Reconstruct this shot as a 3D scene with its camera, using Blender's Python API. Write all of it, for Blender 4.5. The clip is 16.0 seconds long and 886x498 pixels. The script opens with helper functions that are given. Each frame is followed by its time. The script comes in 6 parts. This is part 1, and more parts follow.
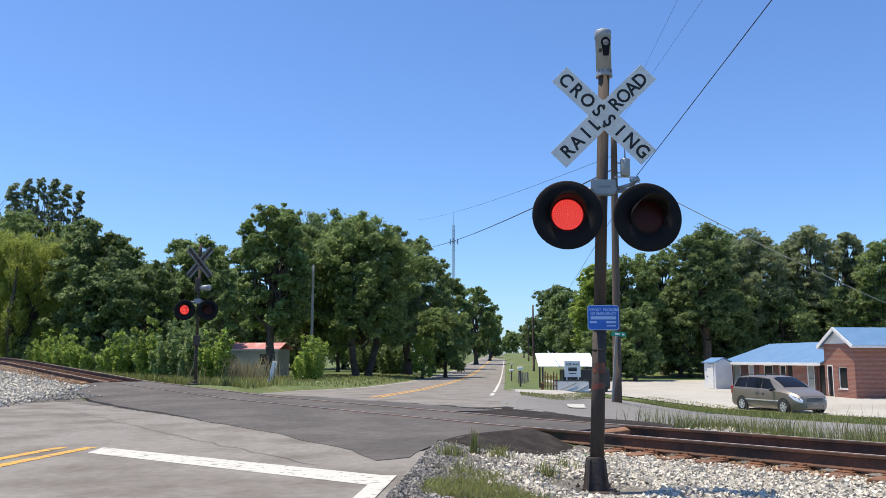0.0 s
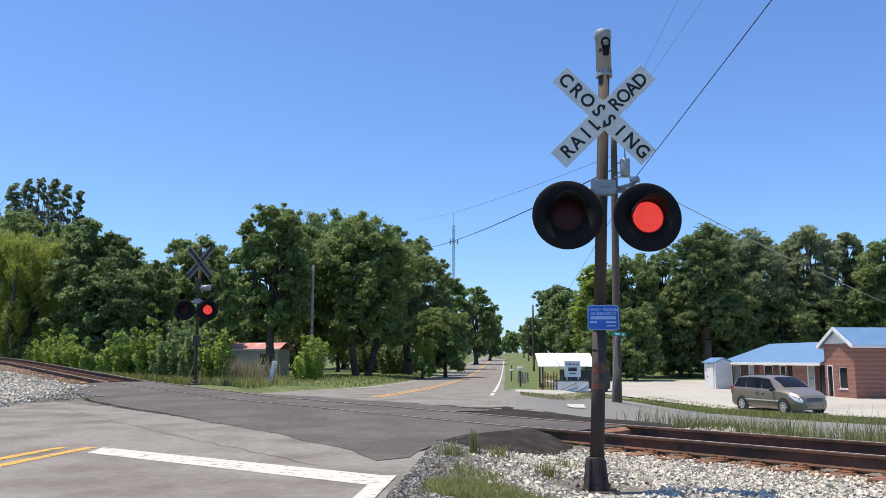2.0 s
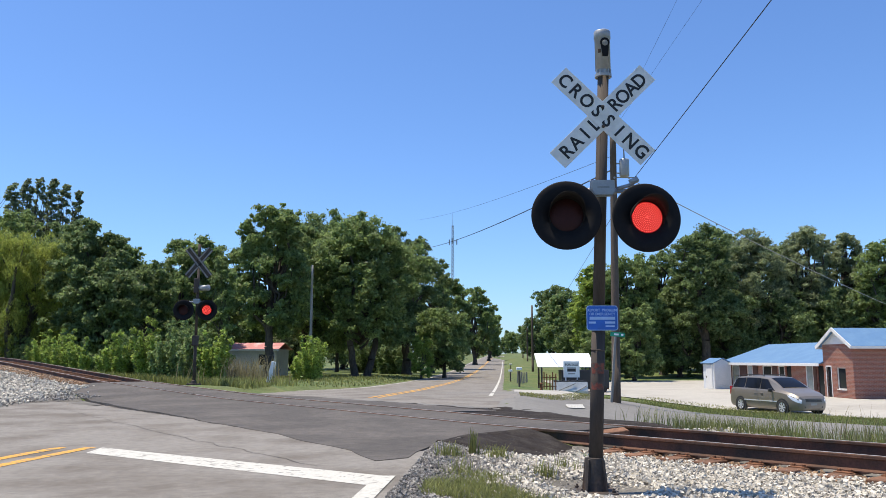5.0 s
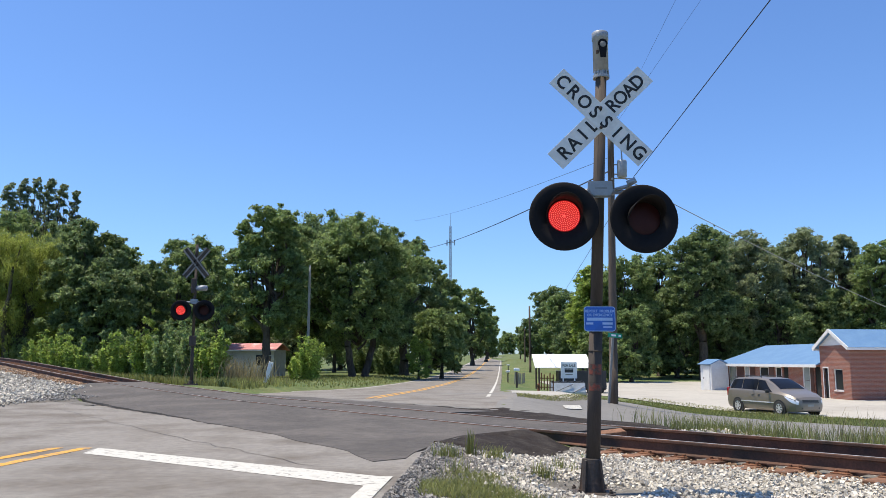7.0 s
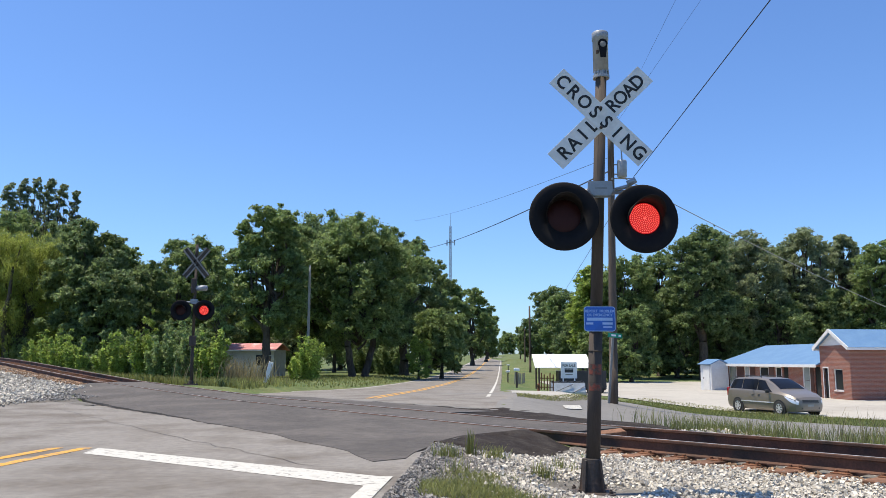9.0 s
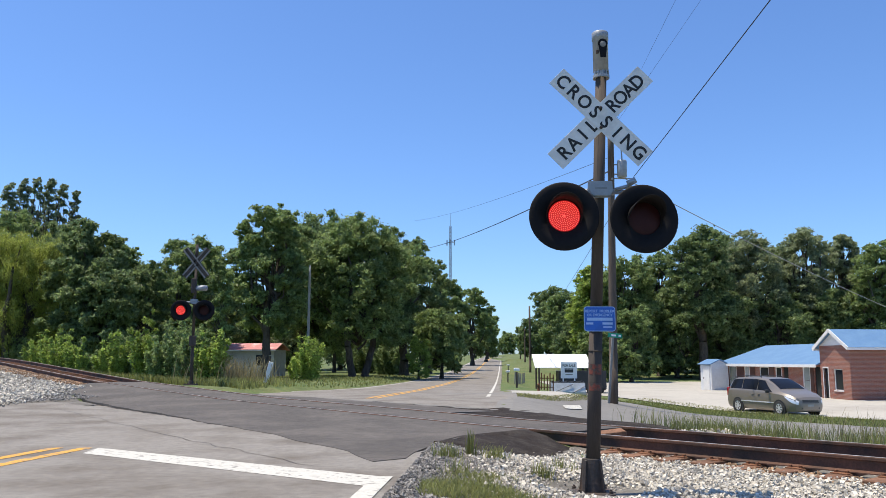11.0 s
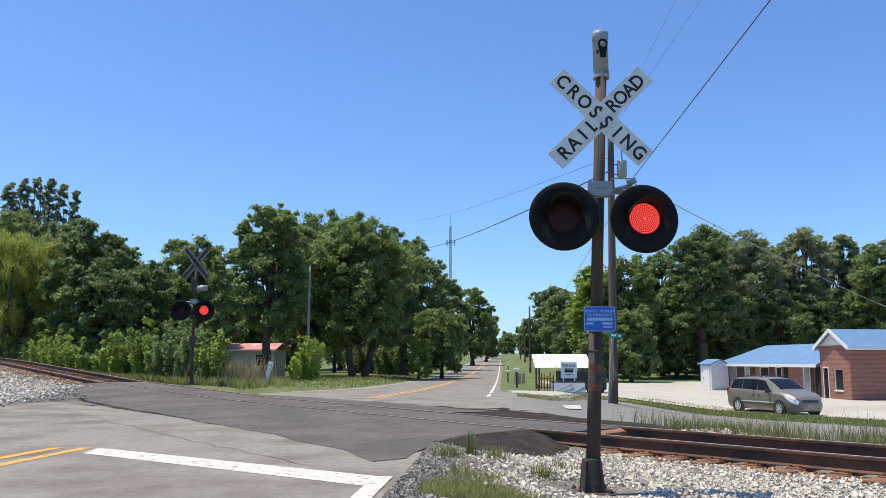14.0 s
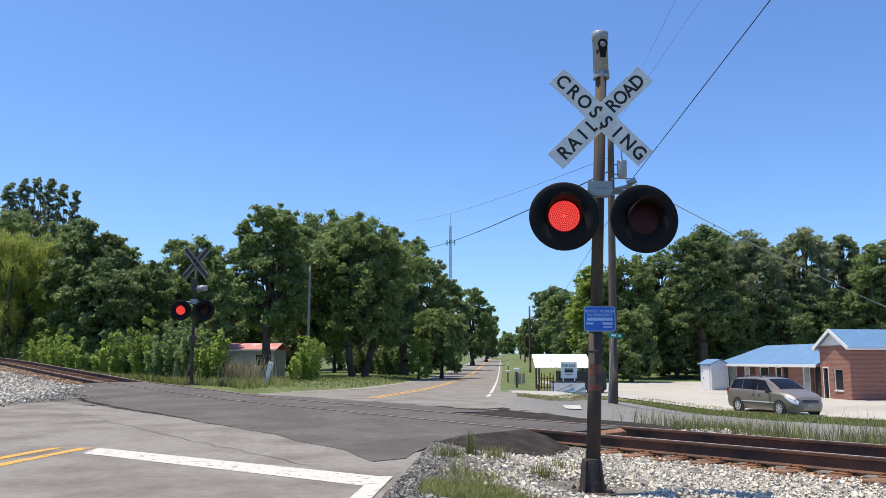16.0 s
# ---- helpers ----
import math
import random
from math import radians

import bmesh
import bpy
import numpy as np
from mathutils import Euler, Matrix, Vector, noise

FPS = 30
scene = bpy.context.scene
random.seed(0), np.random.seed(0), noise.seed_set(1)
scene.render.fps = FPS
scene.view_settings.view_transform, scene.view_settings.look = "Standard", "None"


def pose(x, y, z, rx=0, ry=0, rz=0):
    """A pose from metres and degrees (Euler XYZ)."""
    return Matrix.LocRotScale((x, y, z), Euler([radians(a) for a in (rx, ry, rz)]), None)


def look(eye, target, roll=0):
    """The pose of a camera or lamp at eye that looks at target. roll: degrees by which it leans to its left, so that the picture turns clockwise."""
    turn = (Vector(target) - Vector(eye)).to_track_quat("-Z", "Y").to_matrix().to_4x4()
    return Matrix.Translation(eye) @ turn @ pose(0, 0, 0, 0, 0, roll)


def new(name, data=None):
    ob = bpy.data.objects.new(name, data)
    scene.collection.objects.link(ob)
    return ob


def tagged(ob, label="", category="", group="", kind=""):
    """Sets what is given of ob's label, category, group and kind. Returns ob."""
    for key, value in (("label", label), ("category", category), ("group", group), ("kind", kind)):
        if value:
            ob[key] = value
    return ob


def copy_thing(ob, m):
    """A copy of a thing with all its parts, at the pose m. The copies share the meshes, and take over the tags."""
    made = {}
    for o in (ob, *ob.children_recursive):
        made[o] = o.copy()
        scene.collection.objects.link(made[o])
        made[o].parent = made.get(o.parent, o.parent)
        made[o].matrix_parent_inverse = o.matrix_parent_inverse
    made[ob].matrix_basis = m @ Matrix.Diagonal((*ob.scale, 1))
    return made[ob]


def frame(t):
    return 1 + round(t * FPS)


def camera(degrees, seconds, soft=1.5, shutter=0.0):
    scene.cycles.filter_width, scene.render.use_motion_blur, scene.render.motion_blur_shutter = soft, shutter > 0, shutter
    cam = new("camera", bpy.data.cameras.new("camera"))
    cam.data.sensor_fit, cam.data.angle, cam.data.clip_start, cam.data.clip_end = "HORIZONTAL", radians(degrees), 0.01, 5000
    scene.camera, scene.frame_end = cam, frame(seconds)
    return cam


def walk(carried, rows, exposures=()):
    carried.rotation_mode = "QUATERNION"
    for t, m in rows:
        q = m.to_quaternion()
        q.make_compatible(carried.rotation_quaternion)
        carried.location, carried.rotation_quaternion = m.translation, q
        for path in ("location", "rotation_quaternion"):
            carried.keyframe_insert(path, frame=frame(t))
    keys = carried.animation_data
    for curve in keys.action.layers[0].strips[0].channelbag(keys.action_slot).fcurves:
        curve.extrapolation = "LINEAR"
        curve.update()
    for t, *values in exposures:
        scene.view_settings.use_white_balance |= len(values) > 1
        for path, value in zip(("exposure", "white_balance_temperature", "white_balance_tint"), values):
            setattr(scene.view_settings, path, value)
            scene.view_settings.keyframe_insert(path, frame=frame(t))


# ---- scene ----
cam = camera(58.5, 16.0, soft=0.7)
EYE = (0.0, 0.0, 1.27)


def aim(yaw, pitch, roll):
    """The camera's pose on its tripod: degrees to the right, up, and of lean."""
    a, b = radians(yaw), radians(pitch)
    return look(EYE, (math.sin(a) * math.cos(b), math.cos(a) * math.cos(b), EYE[2] + math.sin(b)), roll)


FIRST = aim(0.0, 7.97, 0.0)
SECOND = aim(0.237, 8.04, 0.12)
walk(cam, [(0.0, FIRST), (4.4, FIRST), (6.1, SECOND), (16.0, SECOND)])

# ---------------------------------------------------------------- light
SUN_AZ = radians(-80)      # from +y towards +x: the sun stands left and beyond
SUN_EL = radians(73)
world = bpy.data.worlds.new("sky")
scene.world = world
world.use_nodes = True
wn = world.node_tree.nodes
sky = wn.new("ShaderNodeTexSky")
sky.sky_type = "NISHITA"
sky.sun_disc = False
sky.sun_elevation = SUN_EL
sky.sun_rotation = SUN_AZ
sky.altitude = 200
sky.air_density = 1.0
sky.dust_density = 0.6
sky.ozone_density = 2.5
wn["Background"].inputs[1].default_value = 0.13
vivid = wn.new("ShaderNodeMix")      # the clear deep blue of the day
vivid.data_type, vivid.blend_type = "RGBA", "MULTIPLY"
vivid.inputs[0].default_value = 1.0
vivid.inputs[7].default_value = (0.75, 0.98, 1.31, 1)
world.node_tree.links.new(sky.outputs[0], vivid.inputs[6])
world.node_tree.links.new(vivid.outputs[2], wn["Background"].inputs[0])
sun = new("sun", bpy.data.lights.new("sun", "SUN"))
sun.data.energy = 5.2
sun.data.angle = radians(0.5)
sun.data.color = (1.0, 0.9, 0.73)
sun_way = Vector((math.sin(SUN_AZ) * math.cos(SUN_EL), math.cos(SUN_AZ) * math.cos(SUN_EL), math.sin(SUN_EL)))
sun.matrix_world = look(sun_way * 100, (0, 0, 0))
scene.view_settings.exposure = 0.15


# ---------------------------------------------------------------- materials
def mat(name, color, rough=0.7, metal=0.0, var=0.25, scale=3.0, fine=40.0, bump=0.15, second=None, mix=(0.45, 0.65),
        rnd=0.0, island=0.0, thin=0.0, glow=0.0, spec=0.5, coat=0.0, stretch=None):
    """A procedural surface: two colours mixed by broad noise, fine grain, bump, and chance from piece to piece."""
    m = bpy.data.materials.new(name)
    m.use_nodes = True
    nt = m.node_tree
    n, link = nt.nodes, nt.links.new
    b = n["Principled BSDF"]
    pos = n.new("ShaderNodeNewGeometry").outputs["Position"]
    if stretch:
        sm = n.new("ShaderNodeVectorMath")
        sm.operation = "MULTIPLY"
        sm.inputs[1].default_value = stretch
        link(pos, sm.inputs[0])
        pos = sm.outputs[0]
    big = n.new("ShaderNodeTexNoise")
    big.inputs["Scale"].default_value = scale
    big.inputs["Detail"].default_value = 5
    link(pos, big.inputs["Vector"])
    small = n.new("ShaderNodeTexNoise")
    small.inputs["Scale"].default_value = fine
    small.inputs["Detail"].default_value = 4
    link(pos, small.inputs["Vector"])
    if second is None:
        second = tuple(c * (1 - var) for c in color)
    ramp = n.new("ShaderNodeMapRange")
    ramp.inputs[1].default_value, ramp.inputs[2].default_value = mix
    link(big.outputs[0], ramp.inputs[0])
    mixer = n.new("ShaderNodeMix")
    mixer.data_type = "RGBA"
    mixer.inputs[6].default_value = (*color, 1)
    mixer.inputs[7].default_value = (*second, 1)
    link(ramp.outputs[0], mixer.inputs[0])
    value = n.new("ShaderNodeMapRange")
    value.inputs[1].default_value, value.inputs[2].default_value = 0.25, 0.75
    value.inputs[3].default_value, value.inputs[4].default_value = 1 - var, 1 + var
    link(small.outputs[0], value.inputs[0])
    midn = n.new("ShaderNodeTexNoise")
    midn.inputs["Scale"].default_value = math.sqrt(scale * fine)
    midn.inputs["Detail"].default_value = 3
    link(pos, midn.inputs["Vector"])
    mr = n.new("ShaderNodeMapRange")
    mr.inputs[1].default_value, mr.inputs[2].default_value = 0.3, 0.7
    mr.inputs[3].default_value, mr.inputs[4].default_value = 1 - var * 0.6, 1 + var * 0.6
    link(midn.outputs[0], mr.inputs[0])
    both = n.new("ShaderNodeMath")
    both.operation = "MULTIPLY"
    link(value.outputs[0], both.inputs[0])
    link(mr.outputs[0], both.inputs[1])
    last = both.outputs[0]
    for amount, node, out in ((rnd, "ShaderNodeObjectInfo", "Random"), (island, "ShaderNodeNewGeometry", "Random Per Island")):
        if amount:
            src = n.new(node)
            r = n.new("ShaderNodeMapRange")
            r.inputs[3].default_value, r.inputs[4].default_value = 1 - amount, 1 + amount
            link(src.outputs[out], r.inputs[0])
            mul = n.new("ShaderNodeMath")
            mul.operation = "MULTIPLY"
            link(last, mul.inputs[0])
            link(r.outputs[0], mul.inputs[1])
            last = mul.outputs[0]
    hsv = n.new("ShaderNodeHueSaturation")
    link(mixer.outputs[2], hsv.inputs["Color"])
    link(last, hsv.inputs["Value"])
    link(hsv.outputs[0], b.inputs["Base Color"])
    b.inputs["Roughness"].default_value = rough
    b.inputs["Metallic"].default_value = metal
    b.inputs["Specular IOR Level"].default_value = spec
    b.inputs["Coat Weight"].default_value = coat
    if bump:
        bp = n.new("ShaderNodeBump")
        bp.inputs["Strength"].default_value = bump
        bp.inputs["Distance"].default_value = 0.02
        link(small.outputs[0], bp.inputs["Height"])
        link(bp.outputs[0], b.inputs["Normal"])
    if glow:
        hsv.inputs["Saturation"].default_value = 0.9
        m.node_tree.links.remove(b.inputs["Base Color"].links[0])
        b.inputs["Base Color"].default_value = (color[0] * 0.15, color[1] * 0.1, color[2] * 0.1, 1)
        b.inputs["Emission Color"].default_value = (*color, 1)
        b.inputs["Emission Strength"].default_value = glow
    if thin:
        tr = n.new("ShaderNodeBsdfTranslucent")
        link(hsv.outputs[0], tr.inputs[0])
        ms = n.new("ShaderNodeMixShader")
        ms.inputs[0].default_value = thin
        link(b.outputs[0], ms.inputs[1])
        link(tr.outputs[0], ms.inputs[2])
        link(ms.outputs[0], n["Material Output"].inputs[0])
    return m


def brick_mat():
    m = mat("red_brick_courses", (0.3, 0.1, 0.06), 0.85, var=0.2, scale=1.5, fine=30, bump=0.25)
    n, link = m.node_tree.nodes, m.node_tree.links.new
    tc = n.new("ShaderNodeTexCoord")
    sep = n.new("ShaderNodeSeparateXYZ")
    add = n.new("ShaderNodeMath")
    com = n.new("ShaderNodeCombineXYZ")
    link(tc.outputs["Object"], sep.inputs[0])
    link(sep.outputs[0], add.inputs[0])
    link(sep.outputs[1], add.inputs[1])
    link(add.outputs[0], com.inputs[0])
    link(sep.outputs[2], com.inputs[1])
    br = n.new("ShaderNodeTexBrick")
    br.inputs["Color1"].default_value = (0.31, 0.1, 0.06, 1)
    br.inputs["Color2"].default_value = (0.22, 0.07, 0.045, 1)
    br.inputs["Mortar"].default_value = (0.32, 0.24, 0.2, 1)
    br.inputs["Scale"].default_value = 1.0
    br.inputs["Mortar Size"].default_value = 0.01
    br.inputs["Brick Width"].default_value = 0.21
    br.inputs["Row Height"].default_value = 0.075
    link(com.outputs[0], br.inputs["Vector"])
    hsv = [x for x in n if x.bl_idname == "ShaderNodeHueSaturation"][0]
    link(br.outputs["Color"], hsv.inputs["Color"])
    return m


M_BRICKWALL = brick_mat()
M_GROUND = mat("grass_soil", (0.085, 0.125, 0.03), 0.95, var=0.3, scale=0.35, fine=14, bump=0.5, second=(0.14, 0.15, 0.05), mix=(0.4, 0.65))
M_ROAD = mat("worn_asphalt", (0.225, 0.206, 0.18), 0.92, var=0.24, scale=0.9, fine=95, bump=0.35, second=(0.148, 0.128, 0.104), mix=(0.44, 0.66))
M_PATCH = mat("dark_asphalt", (0.08, 0.07, 0.06), 0.88, var=0.34, scale=0.8, fine=75, bump=0.4, second=(0.112, 0.098, 0.084), mix=(0.42, 0.62))
M_SIDE = mat("side_road_asphalt", (0.2, 0.19, 0.172), 0.92, var=0.15, scale=0.5, fine=40, bump=0.3)
M_LOT = mat("pale_concrete", (0.42, 0.395, 0.345), 0.9, var=0.1, scale=0.3, fine=20, bump=0.2, second=(0.36, 0.335, 0.29))
M_WHITE_LINE = mat("worn_white_paint", (0.54, 0.52, 0.46), 0.8, var=0.14, scale=13, fine=70, bump=0.2, second=(0.26, 0.245, 0.215), mix=(0.57, 0.64))
M_YELLOW_LINE = mat("worn_yellow_paint", (0.64, 0.33, 0.045), 0.75, var=0.15, scale=13, fine=60, bump=0.2, second=(0.27, 0.2, 0.12), mix=(0.53, 0.62))
M_DIRT = mat("oily_gravel_soil", (0.13, 0.118, 0.1), 0.95, var=0.35, scale=1.2, fine=35, bump=0.8, second=(0.19, 0.175, 0.15), mix=(0.45, 0.65))
M_BALLAST = mat("white_limestone", (0.55, 0.5, 0.41), 0.9, var=0.14, scale=3, fine=60, bump=0.3, island=0.45)
M_BALLAST_RUST = mat("rust_stained_stone", (0.35, 0.22, 0.125), 0.9, var=0.2, scale=3, fine=60, bump=0.3, island=0.4)
M_GRIT = mat("grey_grit", (0.27, 0.25, 0.22), 0.95, var=0.2, scale=3, fine=60, bump=0.3, island=0.55)
M_TAR = mat("black_cold_mix", (0.03, 0.024, 0.02), 0.95, var=0.35, scale=3, fine=45, bump=0.9, second=(0.05, 0.042, 0.035), spec=0.2)
# bed colour kept dark: the shade in the gaps between stones is painted in
M_BALLAST_BED = mat("bed_with_gap_shade", (0.16, 0.145, 0.12), 0.95, var=0.3, scale=2, fine=30, bump=0.8)
M_RAIL = mat("rusty_rail_steel", (0.12, 0.055, 0.032), 0.85, 0.0, var=0.25, scale=2, fine=40, bump=0.2, second=(0.045, 0.03, 0.022))
M_RAIL_TOP = mat("worn_rail_head", (0.4, 0.37, 0.34), 0.55, 0.3, var=0.15, scale=2, fine=60, bump=0.05)
M_TIE = mat("creosoted_timber", (0.2, 0.1, 0.055), 0.9, var=0.3, scale=3, fine=30, bump=0.5, rnd=0.25)
M_RUST = mat("rusty_plate_steel", (0.2, 0.085, 0.04), 0.9, 0.1, var=0.3, scale=8, fine=50, bump=0.3)
M_POLE = mat("weathered_brown_steel", (0.066, 0.053, 0.045), 0.8, 0.0, var=0.15, scale=2.2, fine=30, bump=0.08, second=(0.09, 0.072, 0.06), stretch=(3, 3, 0.5), spec=0.25)
M_CAST = mat("dark_cast_iron", (0.06, 0.048, 0.04), 0.7, 0.2, var=0.25, scale=6, fine=40, bump=0.2, second=(0.1, 0.065, 0.045))
M_GALV = mat("grey_painted_metal", (0.33, 0.345, 0.36), 0.5, 0.25, var=0.08, scale=5, fine=40, bump=0.05)
M_BLADE = mat("aged_white_sheeting", (0.72, 0.72, 0.7), 0.5, var=0.05, scale=5, fine=30, bump=0.04, second=(0.6, 0.6, 0.57), mix=(0.5, 0.7))
M_BLADE_BACK = mat("bare_aluminium", (0.26, 0.26, 0.26), 0.45, 0.6, var=0.1, scale=5, fine=30, bump=0.05)
M_BLACK = mat("matt_black_paint", (0.009, 0.008, 0.009), 0.75, var=0.15, scale=4, fine=30, bump=0.05, spec=0.25)
M_INK = mat("black_lettering", (0.015, 0.015, 0.016), 0.6, var=0.05, bump=0.0)
M_LENS = mat("dark_red_lens", (0.035, 0.008, 0.008), 0.5, var=0.1, scale=10, fine=60, bump=0.05, spec=0.2)
M_LED = mat("lit_red_led", (1.0, 0.012, 0.015), 0.6, var=0.02, bump=0.0, glow=0.42)
M_LED_HOT = mat("bright_led_dot", (1.0, 0.14, 0.11), 0.6, var=0.02, bump=0.0, glow=1.3)
M_BLUE = mat("blue_sign_sheeting", (0.02, 0.13, 0.55), 0.45, var=0.06, bump=0.02, second=(0.02, 0.1, 0.42))
M_PALE_INK = mat("pale_sign_lettering", (0.35, 0.52, 0.8), 0.5, var=0.05, bump=0.0)
M_ORANGE = mat("orange_spray_paint", (0.2, 0.05, 0.03), 0.7, var=0.3, scale=25, fine=60, bump=0.0, second=(0.08, 0.06, 0.047), mix=(0.45, 0.58))
M_GREEN_SIGN = mat("green_sign_sheeting", (0.01, 0.28, 0.16), 0.5, var=0.05, bump=0.0)
M_WOODPOLE = mat("weathered_utility_timber", (0.12, 0.09, 0.068), 0.9, var=0.25, scale=3, fine=25, bump=0.4, stretch=(4, 4, 0.3))
M_GREYPOLE = mat("grey_utility_timber", (0.26, 0.25, 0.23), 0.9, var=0.2, scale=3, fine=25, bump=0.4, stretch=(4, 4, 0.3))
M_WIRE_PALE = mat("weathered_pale_cable", (0.3, 0.3, 0.29), 0.7, var=0.05, bump=0.0)
M_WIRE = mat("black_cable", (0.03, 0.03, 0.035), 0.6, var=0.05, bump=0.0)
M_BARK = mat("tree_bark", (0.085, 0.07, 0.055), 0.95, var=0.35, scale=3, fine=16, bump=0.8, stretch=(2, 2, 0.4))
M_BRICK = mat("red_brick", (0.29, 0.1, 0.06), 0.85, var=0.2, scale=4, fine=30, bump=0.3, second=(0.22, 0.075, 0.05), rnd=0.2, island=0.25)
M_MORTAR = mat("grey_mortar", (0.33, 0.27, 0.23), 0.95, var=0.15, scale=4, fine=40, bump=0.2)
M_ROOF = mat("blue_metal_roofing", (0.11, 0.22, 0.38), 0.6, 0.0, var=0.06, scale=1.2, fine=20, bump=0.05, second=(0.13, 0.245, 0.4))
M_TRIM = mat("white_painted_trim", (0.76, 0.75, 0.73), 0.6, var=0.06, scale=4, fine=30, bump=0.05)
M_SIDING = mat("white_vinyl_siding", (0.68, 0.7, 0.72), 0.6, var=0.06, scale=2, fine=30, bump=0.05)
M_SHUTTER = mat("brown_shutter_paint", (0.1, 0.04, 0.028), 0.6, var=0.1, bump=0.05)
M_GLASS = mat("dark_window_glass", (0.025, 0.028, 0.032), 0.1, var=0.05, bump=0.0, spec=0.2)
M_TINT = mat("tinted_car_glass", (0.012, 0.014, 0.02), 0.08, var=0.05, bump=0.0, spec=0.12)
M_CURTAIN = mat("pale_curtain_glass", (0.3, 0.33, 0.33), 0.12, var=0.1, scale=3, bump=0.0, coat=0.6)
M_CAR = mat("champagne_metallic_paint", (0.235, 0.205, 0.17), 0.36, 0.3, var=0.03, scale=8, fine=300, bump=0.0, coat=0.4)
M_CARTRIM = mat("dark_plastic_trim", (0.03, 0.03, 0.032), 0.5, var=0.1, bump=0.03)
M_TYRE = mat("tyre_rubber", (0.022, 0.022, 0.023), 0.85, var=0.15, bump=0.1)
M_RIM = mat("silver_alloy", (0.68, 0.69, 0.7), 0.35, 0.35, var=0.05, bump=0.0)
M_HEADLIGHT = mat("clear_lamp_plastic", (0.75, 0.77, 0.8), 0.12, 0.2, var=0.05, bump=0.0, coat=0.8)
M_TAIL = mat("red_lamp_plastic", (0.35, 0.02, 0.02), 0.2, var=0.05, bump=0.0, coat=0.8)
M_SIGNWHITE = mat("white_sign_panel", (0.85, 0.85, 0.84), 0.6, var=0.04, scale=2, bump=0.03)
M_REDROOF = mat("faded_red_roofing", (0.5, 0.2, 0.19), 0.7, var=0.1, scale=1.5, fine=20, bump=0.1, second=(0.6, 0.42, 0.4), mix=(0.5, 0.7))
M_HUT = mat("pale_painted_board", (0.48, 0.47, 0.43), 0.8, var=0.1, scale=1.5, fine=20, bump=0.1)
M_GREYBOX = mat("dull_metal_hopper", (0.55, 0.56, 0.55), 0.5, 0.3, var=0.15, scale=2, fine=20, bump=0.1)


def leaf(name, color, var=0.4, thin=0.52):
    return mat(name, color, 0.48, var=0.12, scale=0.5, fine=3, bump=0.0, island=var, thin=thin, spec=0.25,
               second=tuple(c * 0.78 for c in color))


M_LEAF_DARK = leaf("dark_oak_leaves", (0.21, 0.28, 0.115), 0.45)
M_LEAF_MID = leaf("green_leaves", (0.255, 0.335, 0.125))
M_LEAF_BRIGHT = leaf("bright_shrub_leaves", (0.34, 0.44, 0.1), 0.45, 0.55)
M_LEAF_WILLOW = leaf("yellow_green_willow_leaves", (0.35, 0.4, 0.09))
M_LEAF_GREY = leaf("grey_green_leaves", (0.31, 0.36, 0.2))
M_GRASS = leaf("tall_grass_blades", (0.28, 0.29, 0.1), 0.45, 0.55)
M_GRASS_DRY = leaf("dry_seed_grass", (0.34, 0.29, 0.16), 0.3)


# ---------------------------------------------------------------- mesh helpers
def part(name, bm, material, parent=None, label="", smooth=False):
    """Links a bmesh (or a ready mesh) as one object, under a thing or a part if given."""
    if isinstance(bm, bmesh.types.BMesh):
        bmesh.ops.recalc_face_normals(bm, faces=bm.faces[:])
        me = bpy.data.meshes.new(name)
        bm.to_mesh(me)
        bm.free()
    else:
        me = bm
    if material and not me.materials:
        me.materials.append(material)
    if smooth:
        me.polygons.foreach_set("use_smooth", [True] * len(me.polygons))
    ob = new(name, me)
    if parent:
        ob.parent = parent
    if label:
        ob["label"] = label
    return ob


def thing(name, m, label, category, group="", kind=""):
    e = new(name)
    e.matrix_basis = m
    e.empty_display_size = 0.1
    return tagged(e, label, category, group, kind)


def box(bm, c, size, m=None, bevel=0.0):
    r = bmesh.ops.create_cube(bm, size=1.0)
    vs = r["verts"]
    bmesh.ops.scale(bm, vec=size, verts=vs)
    if bevel:
        es = list({e for v in vs for e in v.link_edges})
        out = bmesh.ops.bevel(bm, geom=es, offset=bevel, segments=2, affect="EDGES", profile=0.5)
        vs = list({v for f in out["faces"] for v in f.verts} | {v for v in vs if v.is_valid})
    bmesh.ops.translate(bm, vec=c, verts=vs)
    if m is not None:
        bmesh.ops.transform(bm, matrix=m, verts=vs)
    return vs


def tube(bm, p0, p1, r0, r1=None, seg=12, cap=True):
    p0, p1 = Vector(p0), Vector(p1)
    r1 = r0 if r1 is None else r1
    d = p1 - p0
    r = bmesh.ops.create_cone(bm, cap_ends=cap, segments=seg, radius1=r0, radius2=r1, depth=d.length)
    m = Matrix.Translation((p0 + p1) / 2) @ d.to_track_quat("Z", "Y").to_matrix().to_4x4()
    bmesh.ops.transform(bm, matrix=m, verts=r["verts"])
    return r["verts"]


